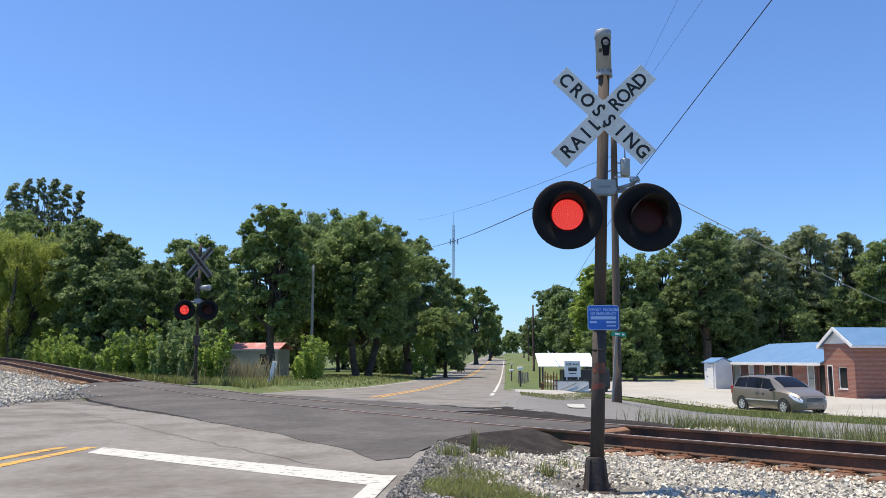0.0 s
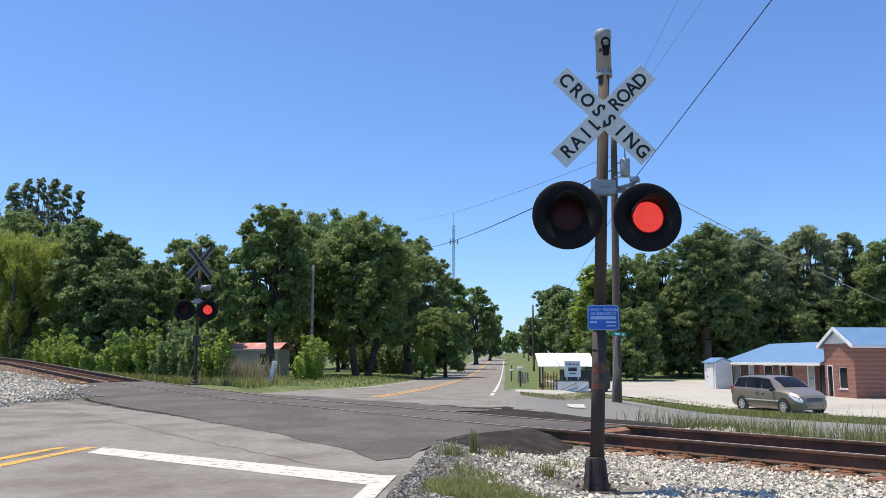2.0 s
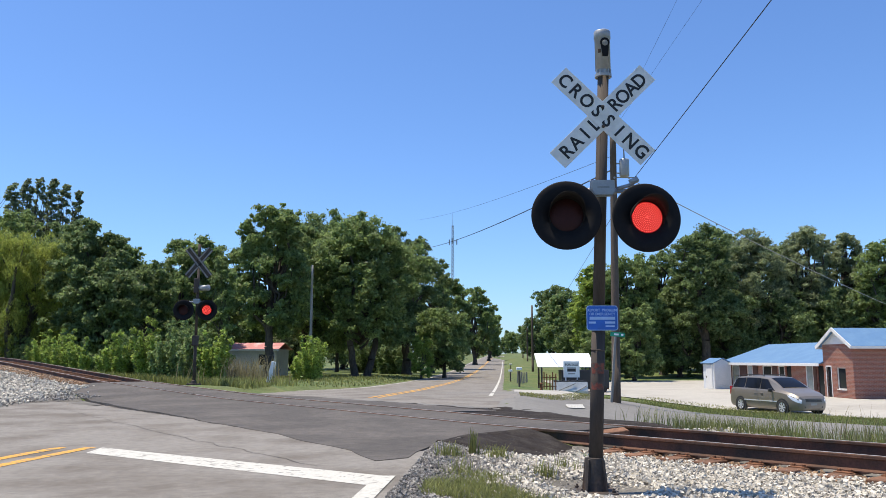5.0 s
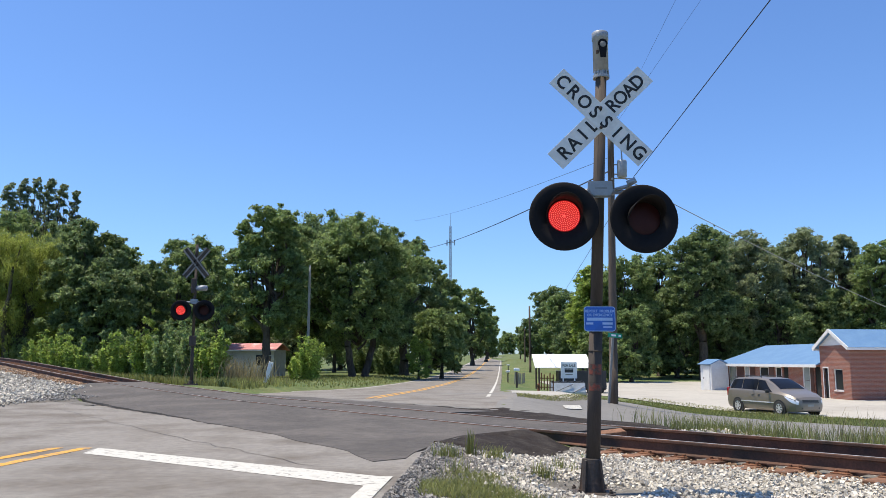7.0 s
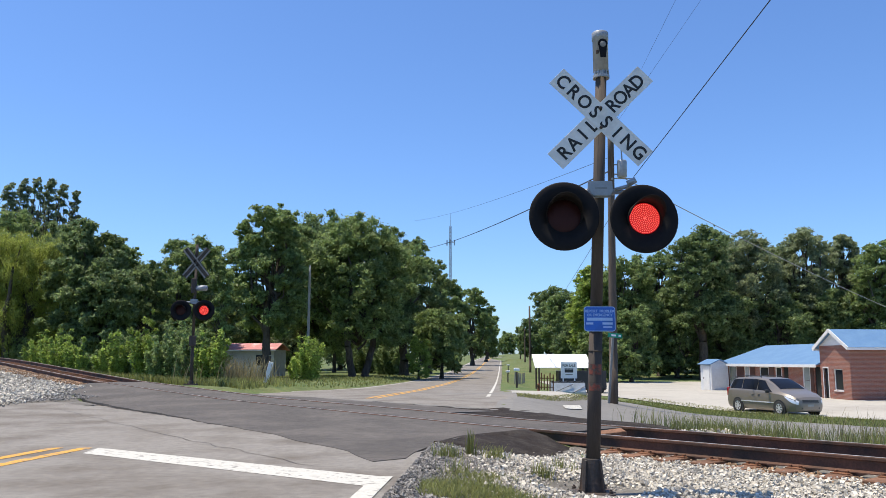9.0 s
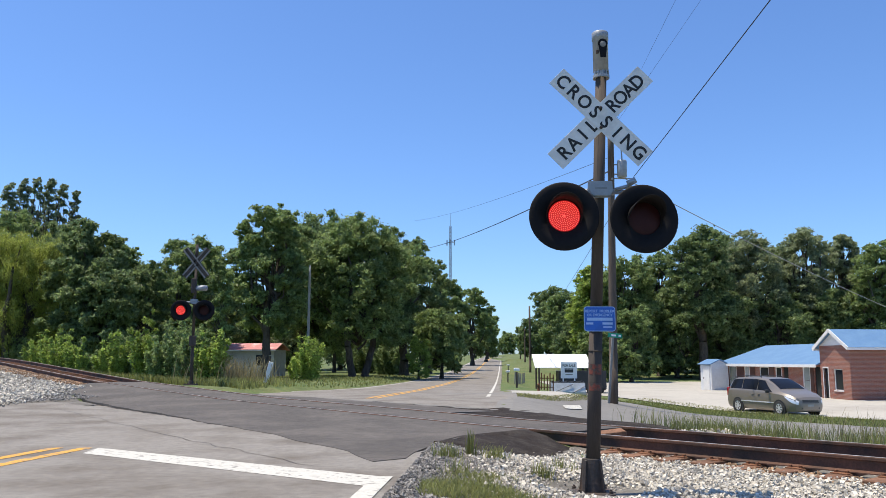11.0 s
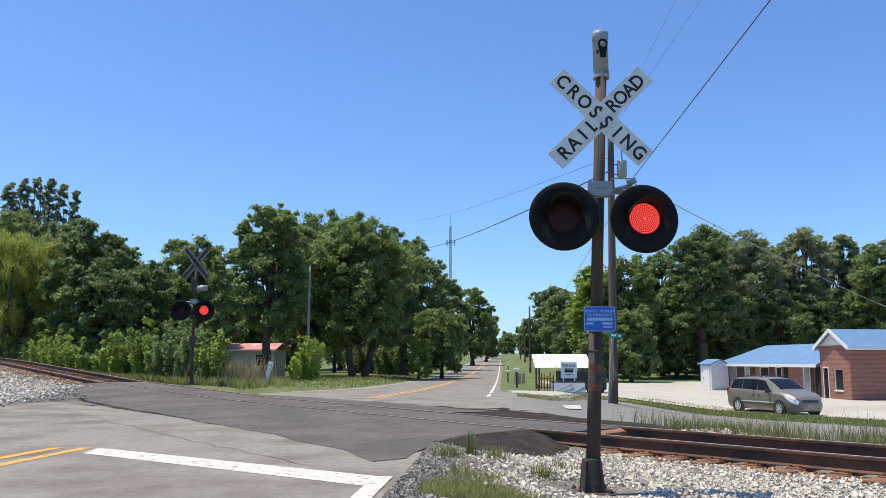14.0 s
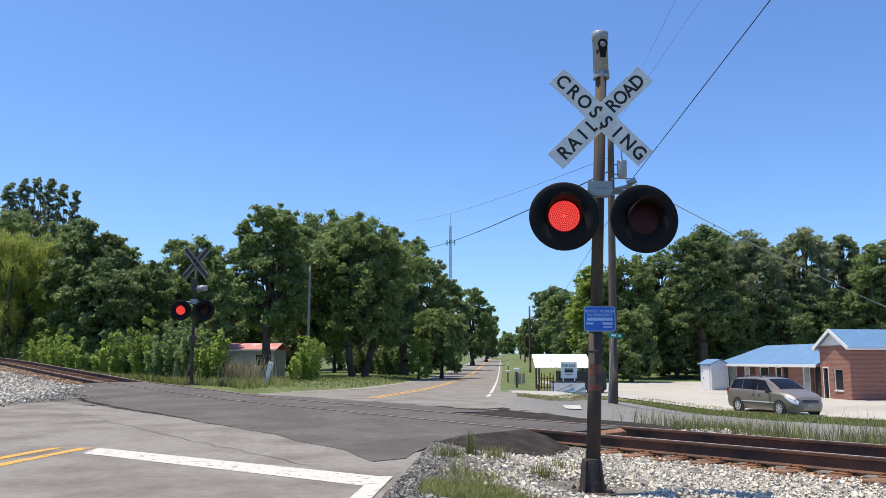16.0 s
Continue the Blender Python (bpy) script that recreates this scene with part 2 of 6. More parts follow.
def lathe(bm, profile, seg=24, m=None, arc=(0, 360)):
    """Turns (radius, height) pairs about z; arc in degrees."""
    a0, a1 = radians(arc[0]), radians(arc[1])
    full = arc[1] - arc[0] >= 360
    n = seg if full else seg + 1
    rings = []
    for r, z in profile:
        rings.append([bm.verts.new((r * math.cos(a0 + (a1 - a0) * i / seg), r * math.sin(a0 + (a1 - a0) * i / seg), z)) for i in range(n)])
    for a, b in zip(rings, rings[1:]):
        for i in range(seg):
            j = (i + 1) % n
            bm.faces.new((a[i], a[j], b[j], b[i]))
    vs = [v for ring in rings for v in ring]
    if m is not None:
        bmesh.ops.transform(bm, matrix=m, verts=vs)
    return vs


def prism(bm, outline, depth, m=None):
    """A flat outline (x, y) made solid from z = 0 to depth."""
    lo = [bm.verts.new((x, y, 0)) for x, y in outline]
    hi = [bm.verts.new((x, y, depth)) for x, y in outline]
    bm.faces.new(lo)
    bm.faces.new(hi)
    for i in range(len(lo)):
        j = (i + 1) % len(lo)
        bm.faces.new((lo[i], lo[j], hi[j], hi[i]))
    if m is not None:
        bmesh.ops.transform(bm, matrix=m, verts=lo + hi)
    return lo + hi


def lettering(text, size, thick=0.0015, width=1.0):
    """A mesh of built-in letters, centred, in its own xy plane."""
    cu = bpy.data.curves.new("letters", "FONT")
    cu.body, cu.size, cu.extrude = text, size, thick
    cu.align_x, cu.align_y = "CENTER", "CENTER"
    cu.offset = size * 0.02
    cu.resolution_u = 3
    ob = new("letters", cu)
    ob.scale = (width, 1, 1)
    me = bpy.data.meshes.new_from_object(ob.evaluated_get(bpy.context.evaluated_depsgraph_get()))
    bpy.data.objects.remove(ob)
    me.transform(Matrix.Diagonal((width, 1, 1, 1)))
    me.materials.clear()
    return me


def raw(name, verts, faces, material):
    """A mesh from arrays: faces all of one corner count."""
    verts = np.asarray(verts, dtype=np.float32)
    faces = np.asarray(faces, dtype=np.int32)
    me = bpy.data.meshes.new(name)
    k = faces.shape[1]
    me.vertices.add(len(verts))
    me.vertices.foreach_set("co", verts.ravel())
    me.loops.add(faces.size)
    me.loops.foreach_set("vertex_index", faces.ravel())
    me.polygons.add(len(faces))
    me.polygons.foreach_set("loop_start", np.arange(0, faces.size, k, dtype=np.int32))
    me.update(calc_edges=True)
    me.materials.append(material)
    me.shade_flat()
    return me


# ---------------------------------------------------------------- the lie of the land
T = np.array((-0.65, 0.76))      # along the track, away from the eye
N = np.array((0.76, 0.65))       # across it, to the far side
O = np.array((0.67, 13.9))       # on the nearer rail


def track(s, q):
    """Plan place at s metres along the track and q across from the nearer rail."""
    return O[0] + T[0] * s + N[0] * q, O[1] + T[1] * s + N[1] * q


def ease(a, b, x):
    t = np.clip((x - a) / (b - a), 0, 1)
    return t * t * (3 - 2 * t)


def rail_z(s):
    return np.interp(s, (-60, -7, 0, 9.8, 20, 38, 70), (0.22, 0.22, 0.19, 0.25, 0.5, 1.27, 2.1))


def road_x(y):
    """The road's centre line."""
    return -1.96 + 0.0788 * (y - 24) - 1.05 * (1 - ease(9, 22, y))


def road_z(y):
    return np.interp(y, (-30, 5, 14, 24, 37, 53, 64, 75, 95, 113, 150, 208, 300, 400, 600, 800, 3000),
                     (0.25, 0.25, 0.21, 0.2, -0.05, -0.25, -0.34, -0.38, -0.31, -0.15, 0.42, 1.38, 2.7, 3.95, 5.8, 6.2, 6.2))


def half_left(y):
    return 3.6 + 1.6 * np.exp(-((y - 33) / 5.0) ** 2) + 5.0 * np.exp(-((y - 18.5) / 8.0) ** 2)


def half_right(y):
    return 3.75 + 0.35 * (1 - ease(11, 18, y)) + 0.5 * np.exp(-((y - 27) / 6.0) ** 2)


def land_z(x, y, under=True):
    x, y = np.asarray(x, float), np.asarray(y, float)
    s = (x - O[0]) * T[0] + (y - O[1]) * T[1]
    q = (x - O[0]) * N[0] + (y - O[1]) * N[1]
    zr = road_z(y)
    right = np.where(q > 0.7, np.interp(q, (2.5, 5, 9, 13, 18, 24, 28.5, 33, 40), (0.0, -0.2, -0.65, -0.9, -1.0, -1.12, -1.28, -1.12, -1.02)), 0.02)
    right = right + (zr + 0.6 - right) * ease(75, 130, y)
    left = np.interp(y, (-10, 12, 30, 70, 110), (0.05, 0.12, 0.25, -0.2, -0.35))
    left = left + (zr - left) * ease(90, 130, y)
    d = x - road_x(y)
    field = np.where(d > 0, right, left)
    reach = 6.5 + np.where((d > 0) & (q > 0.7), 7.0 * np.exp(-((y - 40) / 14.0) ** 2), 0.0)
    z = zr + (field - zr) * ease(3.4, reach, np.abs(d))
    bed = rail_z(s) - 0.26 + 0.19 * ease(-2.6, -1.2, s) * (1 - ease(17.5, 19.5, s))
    z = z + (bed - z) * (1 - ease(1.7, 3.9, np.abs(q - 0.72)))
    z = z - 0.07 * (1 - ease(0.3, 0.8, np.hypot(x - 1.478, y - 7.87)))
    if under:
        on = (d > -half_left(y)) & (d < half_right(y)) & (y > -25)
        z = np.where(on, z - 0.12, z)
    return z


def land():
    xs = np.unique(np.concatenate([np.linspace(-2500, -90, 14), np.linspace(-90, -24, 34), np.arange(-24, 34, 0.4), np.linspace(34, 110, 34), np.linspace(110, 2500, 14)]))
    ys = np.unique(np.concatenate([np.linspace(-400, -8, 12), np.arange(-8, 66, 0.4), np.linspace(66, 200, 60), np.linspace(200, 3000, 30)]))
    gx, gy = np.meshgrid(xs, ys)
    gz = land_z(gx, gy)
    near = (gy > -8) & (gy < 66) & (gx > -24) & (gx < 34)
    gz = gz + np.where(near, np.random.normal(0, 0.012, gz.shape), 0)
    v = np.stack([gx, gy, gz], -1).reshape(-1, 3)
    w = len(xs)
    i = (np.arange(len(ys) - 1)[:, None] * w + np.arange(w - 1)[None]).ravel()
    f = np.stack([i, i + 1, i + w + 1, i + w], 1)
    ob = part("ground", raw("ground", v, f, M_GROUND), None, smooth=True)
    return tagged(ob, "mown green grass verge and field ground", "ground", kind="structure")


def strip(name, rows, material, label, category, thick=0.0, parent=None, kind="structure", cols=2):
    """A surface from rows of (left xyz, right xyz), with an apron down each side."""
    v, f = [], []
    for a, b in rows:
        a, b = np.array(a, float), np.array(b, float)
        for k in range(cols):
            v.append(a + (b - a) * k / (cols - 1))
    n = len(rows)
    for r in range(n - 1):
        for k in range(cols - 1):
            i = r * cols + k
            f.append((i, i + 1, i + cols + 1, i + cols))
    if thick:
        base = len(v)
        edge = [r * cols for r in range(n)] + [(n - 1) * cols + k for k in range(1, cols)] + [r * cols + cols - 1 for r in range(n - 2, -1, -1)] + [k for k in range(cols - 2, 0, -1)]
        for i in edge:
            v.append(v[i] - np.array((0, 0, thick)))
        m = len(edge)
        for k in range(m):
            f.append((edge[k], base + k, base + (k + 1) % m, edge[(k + 1) % m]))
    ob = part(name, raw(name, v, f, material), None, parent)
    if parent is None:
        tagged(ob, label, category, kind=kind)
    return ob


def roads():
    ys = np.concatenate([np.arange(-24, 8, 1.0), np.arange(8, 30, 0.4), np.arange(30, 60, 1.0), np.arange(60, 700, 8.0)])
    rows = []
    for y in ys:
        c, z = road_x(y), road_z(y)
        rows.append(((c - half_left(y), y, z - 0.03), (c + half_right(y), y, z - 0.03)))
    def sunk(p):
        q = (p[0] - O[0]) * N[0] + (p[1] - O[1]) * N[1]
        return 0.08 * float(ease(-3.4, -2.5, q) * (1 - ease(2.8, 3.6, q)))
    full = []
    for a, b in rows:
        n = 24
        full.append([(a[0] + (b[0] - a[0]) * k / n, a[1], a[2]) for k in range(n + 1)])
    v = [(x, y, z - sunk((x, y))) for r in full for x, y, z in r]
    w = len(full[0])
    f = [(r * w + k, r * w + k + 1, (r + 1) * w + k + 1, (r + 1) * w + k) for r in range(len(full) - 1) for k in range(w - 1)]
    rim = [r * w for r in range(len(full))], [r * w + w - 1 for r in range(len(full))]
    for side in rim:
        start = len(v)
        v += [(v[i][0], v[i][1], v[i][2] - 0.15) for i in side]
        f += [(side[k], side[k + 1], start + k + 1, start + k) for k in range(len(side) - 1)]
    tagged(part("road", raw("road", v, f, M_ROAD), None), "worn grey two-lane asphalt road over the crossing", "road", kind="structure")

    def line(name, mtl, off, y0, y1, w, label, step=1.0, lift=0.0):
        rs = []
        y = y0
        while y <= y1:
            c, z = road_x(y), float(road_z(y)) - 0.026 + lift
            o = off(y) if callable(off) else off
            rs.append(((c + o - w / 2, y, z), (c + o + w / 2, y, z)))
            y += step if y < 60 else 8.0
        strip(name, rs, mtl, label, "road marking")

    for o in (-0.13, 0.13):
        line("centre_line", M_YELLOW_LINE, o * 1.4 - 0.42, 2.0, 10.0 + (0 if o > 0 else 0.45), 0.15, "worn yellow double centre line on the asphalt", 0.5)
        line("centre_line", M_YELLOW_LINE, o, 23.6, 600, 0.13, "worn yellow double centre line on the asphalt")
    line("edge_line", M_WHITE_LINE, 3.38, 25.5, 600, 0.13, "white edge line beside the verge")
    line("edge_line", M_WHITE_LINE, lambda y: -3.3 - max(0, half_left(y) - 3.65) * 0.9, 33, 600, 0.13, "white edge line beside the verge")
    line("edge_line", M_WHITE_LINE, 3.8, 2.0, 7.75, 0.17, "white edge line ending at the stop line", 0.5, 0.004)
    # the stop line, laid across the nearer lane
    a0, a1, b0, b1 = (-4.19, 10.0), (-4.12, 9.4), (-0.52, 7.52), (-0.58, 6.92)
    rs = []
    for k in range(9):
        t = k / 8
        p = np.array(a0) + (np.array(b0) - np.array(a0)) * t
        r = np.array(a1) + (np.array(b1) - np.array(a1)) * t
        rs.append(((*p, float(road_z(p[1])) - 0.0272), (*r, float(road_z(r[1])) - 0.0272)))
    strip("stop_line", rs, M_WHITE_LINE, "broad worn white stop line before the crossing", "road marking")

    # dark asphalt between and beside the rails
    holder = thing("crossing_surface", Matrix(), "dark patched asphalt crossing surface between the rails", "crossing", kind="structure")
    def pave_z(s, q):
        """Height of the paving: level with the road, rising to the rail head beside a rail."""
        x, y = track(s, q)
        z = float(road_z(y)) - 0.023
        if x - float(road_x(y)) < -float(half_left(y)):
            z = max(z, float(land_z(x, y, False)) + 0.035)
        return z + (float(rail_z(s)) - 0.005 - z) * float(ease(-2.2, -0.4, q))

    rs = []
    for s in np.concatenate([np.arange(-3.1, 0, 0.2), np.arange(0, 19.7, 0.55)]):
        wob = 0.04 * math.sin(s * 1.3) + 0.03 * math.sin(s * 3.1)
        qa = float(np.interp(s, (-3.7, -2.1, 0.3, 4.4, 10.1, 13.6, 17.2, 19.6), (-4.75, -4.07, -3.71, -3.25, -2.86, -2.51, -2.1, -0.3))) + wob
        qb = float(np.interp(s, (-3.7, -2.68, -2.09, -1.52, -1.3), (-4.67, -3.56, -2.71, -1.69, -0.11)))
        rs.append(((*track(s, qa), pave_z(s, qa)), (*track(s, qb), pave_z(s, qb))))
    strip("asphalt_panel", rs, M_PATCH, "", "", 0.1, parent=holder, cols=6)
    for q0, q1, s0 in ((0.13, 1.36, -2.0), (1.6, 3.0, 2.6)):
        rs = []
        for s in np.arange(s0, 19.6, 0.55):
            qb = q1 + (0.06 * math.sin(s * 1.3) + 0.04 * math.sin(s * 3.1) if q1 > 2 else 0)
            pa, pb = track(s, q0), track(s, qb)
            zb = min(float(road_z(pb[1])) - 0.005, float(land_z(*pb, False)) + 0.02) if q1 > 2 else float(rail_z(s)) - 0.005
            rs.append(((*pa, float(rail_z(s)) - 0.005), (*pb, zb)))
        strip("asphalt_panel", rs, M_PATCH, "", "", 0.1, parent=holder, cols=4)

    # a black heap of cold mix running down from the rail into the ballast
    rs = []
    rng = np.random.default_rng(21)
    for q in np.arange(-2.7, -0.12, 0.13):
        top = float(np.interp(q, (-3.3, -2.71, -1.69, -0.1), (-2.5, -2.05, -1.48, -1.25))) + 0.05
        low = float(np.interp(q, (-2.7, -2.5, -2.1, -1.2, -0.43, -0.1), (-2.35, -3.1, -3.3, -2.9, -2.6, -2.3))) + rng.normal(0, 0.05)
        a, b = track(top, q), track(low, q)
        za, zb = pave_z(top, q) + 0.004, float(land_z(*b, False)) - 0.03
        rs.append([(a[0] + (b[0] - a[0]) * k / 9, a[1] + (b[1] - a[1]) * k / 9,
                    za + (zb - za) * (k / 9) ** 1.5 + (rng.normal(0.012, 0.012) if 0 < k < 9 else 0)) for k in range(10)])
    v = [p for r in rs for p in r]
    f = [(r * 10 + k, r * 10 + k + 1, r * 10 + k + 11, r * 10 + k + 10) for r in range(len(rs) - 1) for k in range(9)]
    part("cold_mix_heap", raw("cold_mix_heap", v, f, M_TAR), None, holder, "black crumbling cold-mix heap", True)
    # tar seams in the old surface
    for (xa, ya), (xb, yb) in (((-8.6, 18.2), (-3.6, 11.3)), ((-3.6, 11.3), (-1.3, 8.3))):
        rs = []
        for k in range(17):
            t = k / 16
            x, y = xa + (xb - xa) * t + 0.05 * math.sin(t * 23 + xa), ya + (yb - ya) * t + 0.04 * math.sin(t * 31)
            z = float(road_z(y)) - 0.026
            rs.append(((x - 0.004, y - 0.004, z), (x + 0.004, y + 0.004, z)))
        strip("tar_seam", rs, M_PATCH, "thin dark seam in the worn asphalt", "road marking")

    # the side road beside the track, its stop bar, and the lot
    def patch(name, mtl, outline, label, lift, category):
        rs = []
        for (xa, ya), (xb, yb) in outline:
            n = 24
            rs.append([(xa + (xb - xa) * k / n, ya + (yb - ya) * k / n) for k in range(n + 1)])
        v = []
        for r in rs:
            for x, y in r:
                d = x - float(road_x(y))
                inside = -float(half_left(y)) < d < float(half_right(y)) + 0.12
                v.append((x, y, float(road_z(y)) - 0.04 if inside else float(land_z(x, y, False)) + lift))
        w = len(rs[0])
        f = [(r * w + k, r * w + k + 1, (r + 1) * w + k + 1, (r + 1) * w + k) for r in range(len(rs) - 1) for k in range(w - 1)]
        return tagged(part(name, raw(name, v, f, mtl), None), label, category, kind="structure")

    rows2 = []
    for s in np.arange(-46, 14.3, 0.7):
        far_q = 20.5 + 0.38 * max(0.0, s - 5)
        near_q = 14.2 - 11.0 * float(ease(-6.0, 1.5, s))
        rows2.append((track(s, near_q), track(s, far_q)))
    # round the corner into the main road
    for t in np.linspace(0.0, 1.0, 16):
        fx, fy = (float(np.interp(t, (0, 0.35, 0.7, 1), v)) for v in ((8.75, 6.05, 3.4, 2.0), (39.8, 33.0, 25.8, 24.6)))
        rows2.append(((-0.2, 24.2 + t), (fx, fy)))
    patch("side_road", M_SIDE, rows2, "grey asphalt side road along the track", 0.05, "road")
    bar = [((3.9, 25.35), (4.98, 28.5)), ((3.75, 24.3), (4.82, 27.4)), ((3.65, 23.3), (4.66, 26.25))]
    patch("stop_bar", M_WHITE_LINE, bar, "white stop bar at the side road's mouth", 0.075, "road marking")
    drive = []
    for t in np.linspace(0, 1, 25):
        drive.append(((float(np.interp(t, (0, 0.35, 1), (2.95, 5.5, 10.9))), float(np.interp(t, (0, 0.35, 1), (33.0, 39.5, 58)))),
                      (float(np.interp(t, (0, 0.25, 1), (2.6, 4.5, 9.6))), float(np.interp(t, (0, 0.35, 1), (28.5, 32.0, 51.0))))))
    patch("driveway", M_LOT, drive, "pale concrete driveway apron at the lot's corner", 0.06, "driveway")
    lot = []
    for y in np.arange(30, 85, 0.9):
        xl = min(24.0, O[0] + (22.3 - 0.27 * (y - O[1])) / 1.085) if y > 38.6 else O[0] + (26.8 - (y - O[1]) * N[1]) / N[0]
        lot.append(((max(xl, 10.5), y), (46, y)))
    patch("lot", M_LOT, lot, "pale concrete parking lot beside the side road", 0.05, "parking lot")
    # soil and oily gravel where the road's shoulder meets the track
    sh = [((road_x(y) + half_right(y) - 0.12 + 0.06 * math.sin(y * 5), y), (road_x(y) + half_right(y) + 1.1 + 0.2 * math.sin(y * 2.1), y)) for y in np.arange(3.5, 12.2, 0.4)]
    patch("shoulder", M_DIRT, sh, "dark oily gravel shoulder beside the asphalt", 0.03, "ground")
    # ballast bed, its dark colour standing in for shade between the stones
    bed = [(track(s, -5.2 if s < -4 else -2.6), track(s, 3.7)) for s in np.arange(-40, -1.6, 0.7)]
    patch("ballast_bed", M_BALLAST_BED, bed, "ballast bed under the rails, darkened as shade between the stones", 0.02, "ballast")
    tar = [(track(s, 1.6 if s < 2.7 else 2.6), track(s, float(np.interp(s, (-2.2, 0, 2.2, 4, 8), (6.0, 5.4, 3.8, 3.3, 3.4))) + 0.15 * math.sin(s * 4.3))) for s in np.arange(-2.2, 8, 0.4)]
    patch("oily_gravel", M_TAR, tar, "black oily gravel beyond the rails", 0.045, "ground")
    bed2 = [(track(s, -4.2), track(s, 3.0)) for s in np.arange(18.6, 60, 0.8)]
    patch("ballast_bed", M_BALLAST_BED, bed2, "ballast bed under the rails, darkened as shade between the stones", 0.02, "ballast")
    lf = [(track(s, -6.8), track(s, float(np.interp(s, (10.1, 13.6, 17.2, 19.6, 20.4), (-3.0, -2.65, -2.2, -0.4, -0.3))))) for s in np.arange(10.6, 20.4, 0.4)]
    patch("shoulder", M_DIRT, lf, "dark oily gravel shoulder beside the asphalt", 0.03, "ground")


# ---------------------------------------------------------------- the track
RAIL_PROFILE = ((-0.076, 0), (0.076, 0), (0.076, 0.012), (0.012, 0.03), (0.01, 0.135), (0.036, 0.148), (0.036, 0.176), (0.03, 0.186), (-0.03, 0.186), (-0.036, 0.176), (-0.036, 0.148), (-0.01, 0.135), (-0.012, 0.03), (-0.076, 0.012))


def rails():
    ss = np.concatenate([np.arange(-40, 30, 1.0), np.arange(30, 130, 5.0)])
    for q in (0.0, 1.5):
        holder = thing("rail", Matrix(), "rusty steel rail with a worn shiny head", "rail", "rails of the track", "structure")
        k = len(RAIL_PROFILE)
        v, f = [], []
        for s in ss:
            z = float(rail_z(s)) - 0.186
            for a, b in RAIL_PROFILE:
                x, y = track(s, q + a)
                v.append((x, y, z + b))
        for r in range(len(ss) - 1):
            for i in range(k):
                j = (i + 1) % k
                f.append((r * k + i, r * k + j, (r + 1) * k + j, (r + 1) * k + i))
        part("rail_body", raw("rail_body", v, f, M_RAIL), None, holder)
        v = []
        for s in ss:
            for a in (-0.024, 0.024):
                x, y = track(s, q + a)
                v.append((x, y, float(rail_z(s)) + 0.0015))
        f = [(2 * r, 2 * r + 1, 2 * r + 3, 2 * r + 2) for r in range(len(ss) - 1)]
        part("running_surface", raw("running_surface", v, f, M_RAIL_TOP), None, holder, "polished running surface")
    rnd = random.Random(4)
    tie = None
    ang = math.atan2(N[1], N[0])
    for s in np.concatenate([np.arange(-30, -2.6, 0.52), np.arange(19.2, 46, 0.54)]):
        x, y = track(s, 0.75)
        m = Matrix.Translation((x, y, float(rail_z(s)) - 0.2)) @ Euler((rnd.uniform(-.01, .01), rnd.uniform(-.01, .01), ang + rnd.uniform(-.02, .02))).to_matrix().to_4x4()
        if tie is None:
            tie = thing("railway_tie", m, "rust-stained timber tie half sunk in the ballast", "railway tie", "ties of the track")
            bm = bmesh.new()
            box(bm, (0, 0, -0.09), (2.6, 0.23, 0.18), bevel=0.012)
            part("timber", bm, M_TIE, tie)
            for q in (-0.75, 0.75):
                bm = bmesh.new()
                box(bm, (q, 0, 0.006), (0.36, 0.19, 0.014), bevel=0.004)
                plate = part("tie_plate", bm, M_RUST, tie, "rusty steel plate")
                for dx, dy in ((-0.1, -0.06), (-0.1, 0.06), (0.1, -0.06), (0.1, 0.06)):
                    bm = bmesh.new()
                    box(bm, (q + dx, dy, 0.022), (0.035, 0.03, 0.03))
                    part("spike", bm, M_RUST, plate)
        else:
            copy_thing(tie, m)


def stones(name, count, where, size, label, material):
    """Broken stone scattered over a stretch of ground: where(rng, n) gives plan places."""
    rng = np.random.default_rng(11)
    iv = np.array([(x, y, z) for x in (-1, 1) for y in (-1, 1) for z in (-1, 1)]) * 0.62
    fi = np.array([(0, 1, 3, 2), (4, 6, 7, 5), (0, 4, 5, 1), (2, 3, 7, 6), (0, 2, 6, 4), (1, 5, 7, 3)])
    x, y, lift = where(rng, count)
    n = len(x)
    z = land_z(x, y, False) + lift
    sc = size * rng.uniform(0.6, 1.35, (n, 1, 1)) * rng.uniform(0.65, 1.2, (n, 1, 3))
    v = iv[None] * rng.uniform(0.55, 1.25, (n, 8, 1)) * rng.uniform(0.75, 1.2, (n, 8, 3)) * sc
    qd = rng.normal(size=(n, 4))
    qd /= np.linalg.norm(qd, axis=1, keepdims=True)
    a, b, c, d = qd.T
    R = np.stack([np.stack([1 - 2 * (c * c + d * d), 2 * (b * c - a * d), 2 * (b * d + a * c)], -1),
                  np.stack([2 * (b * c + a * d), 1 - 2 * (b * b + d * d), 2 * (c * d - a * b)], -1),
                  np.stack([2 * (b * d - a * c), 2 * (c * d + a * b), 1 - 2 * (b * b + c * c)], -1)], 1)
    v = np.einsum("nij,nkj->nki", R, v) + np.stack([x, y, z], -1)[:, None]
    f = (fi[None] + (np.arange(n) * 8)[:, None, None]).reshape(-1, 4)
    return tagged(part(name, raw(name, v.reshape(-1, 3), f, material), None), label, "ballast", kind="stuff")


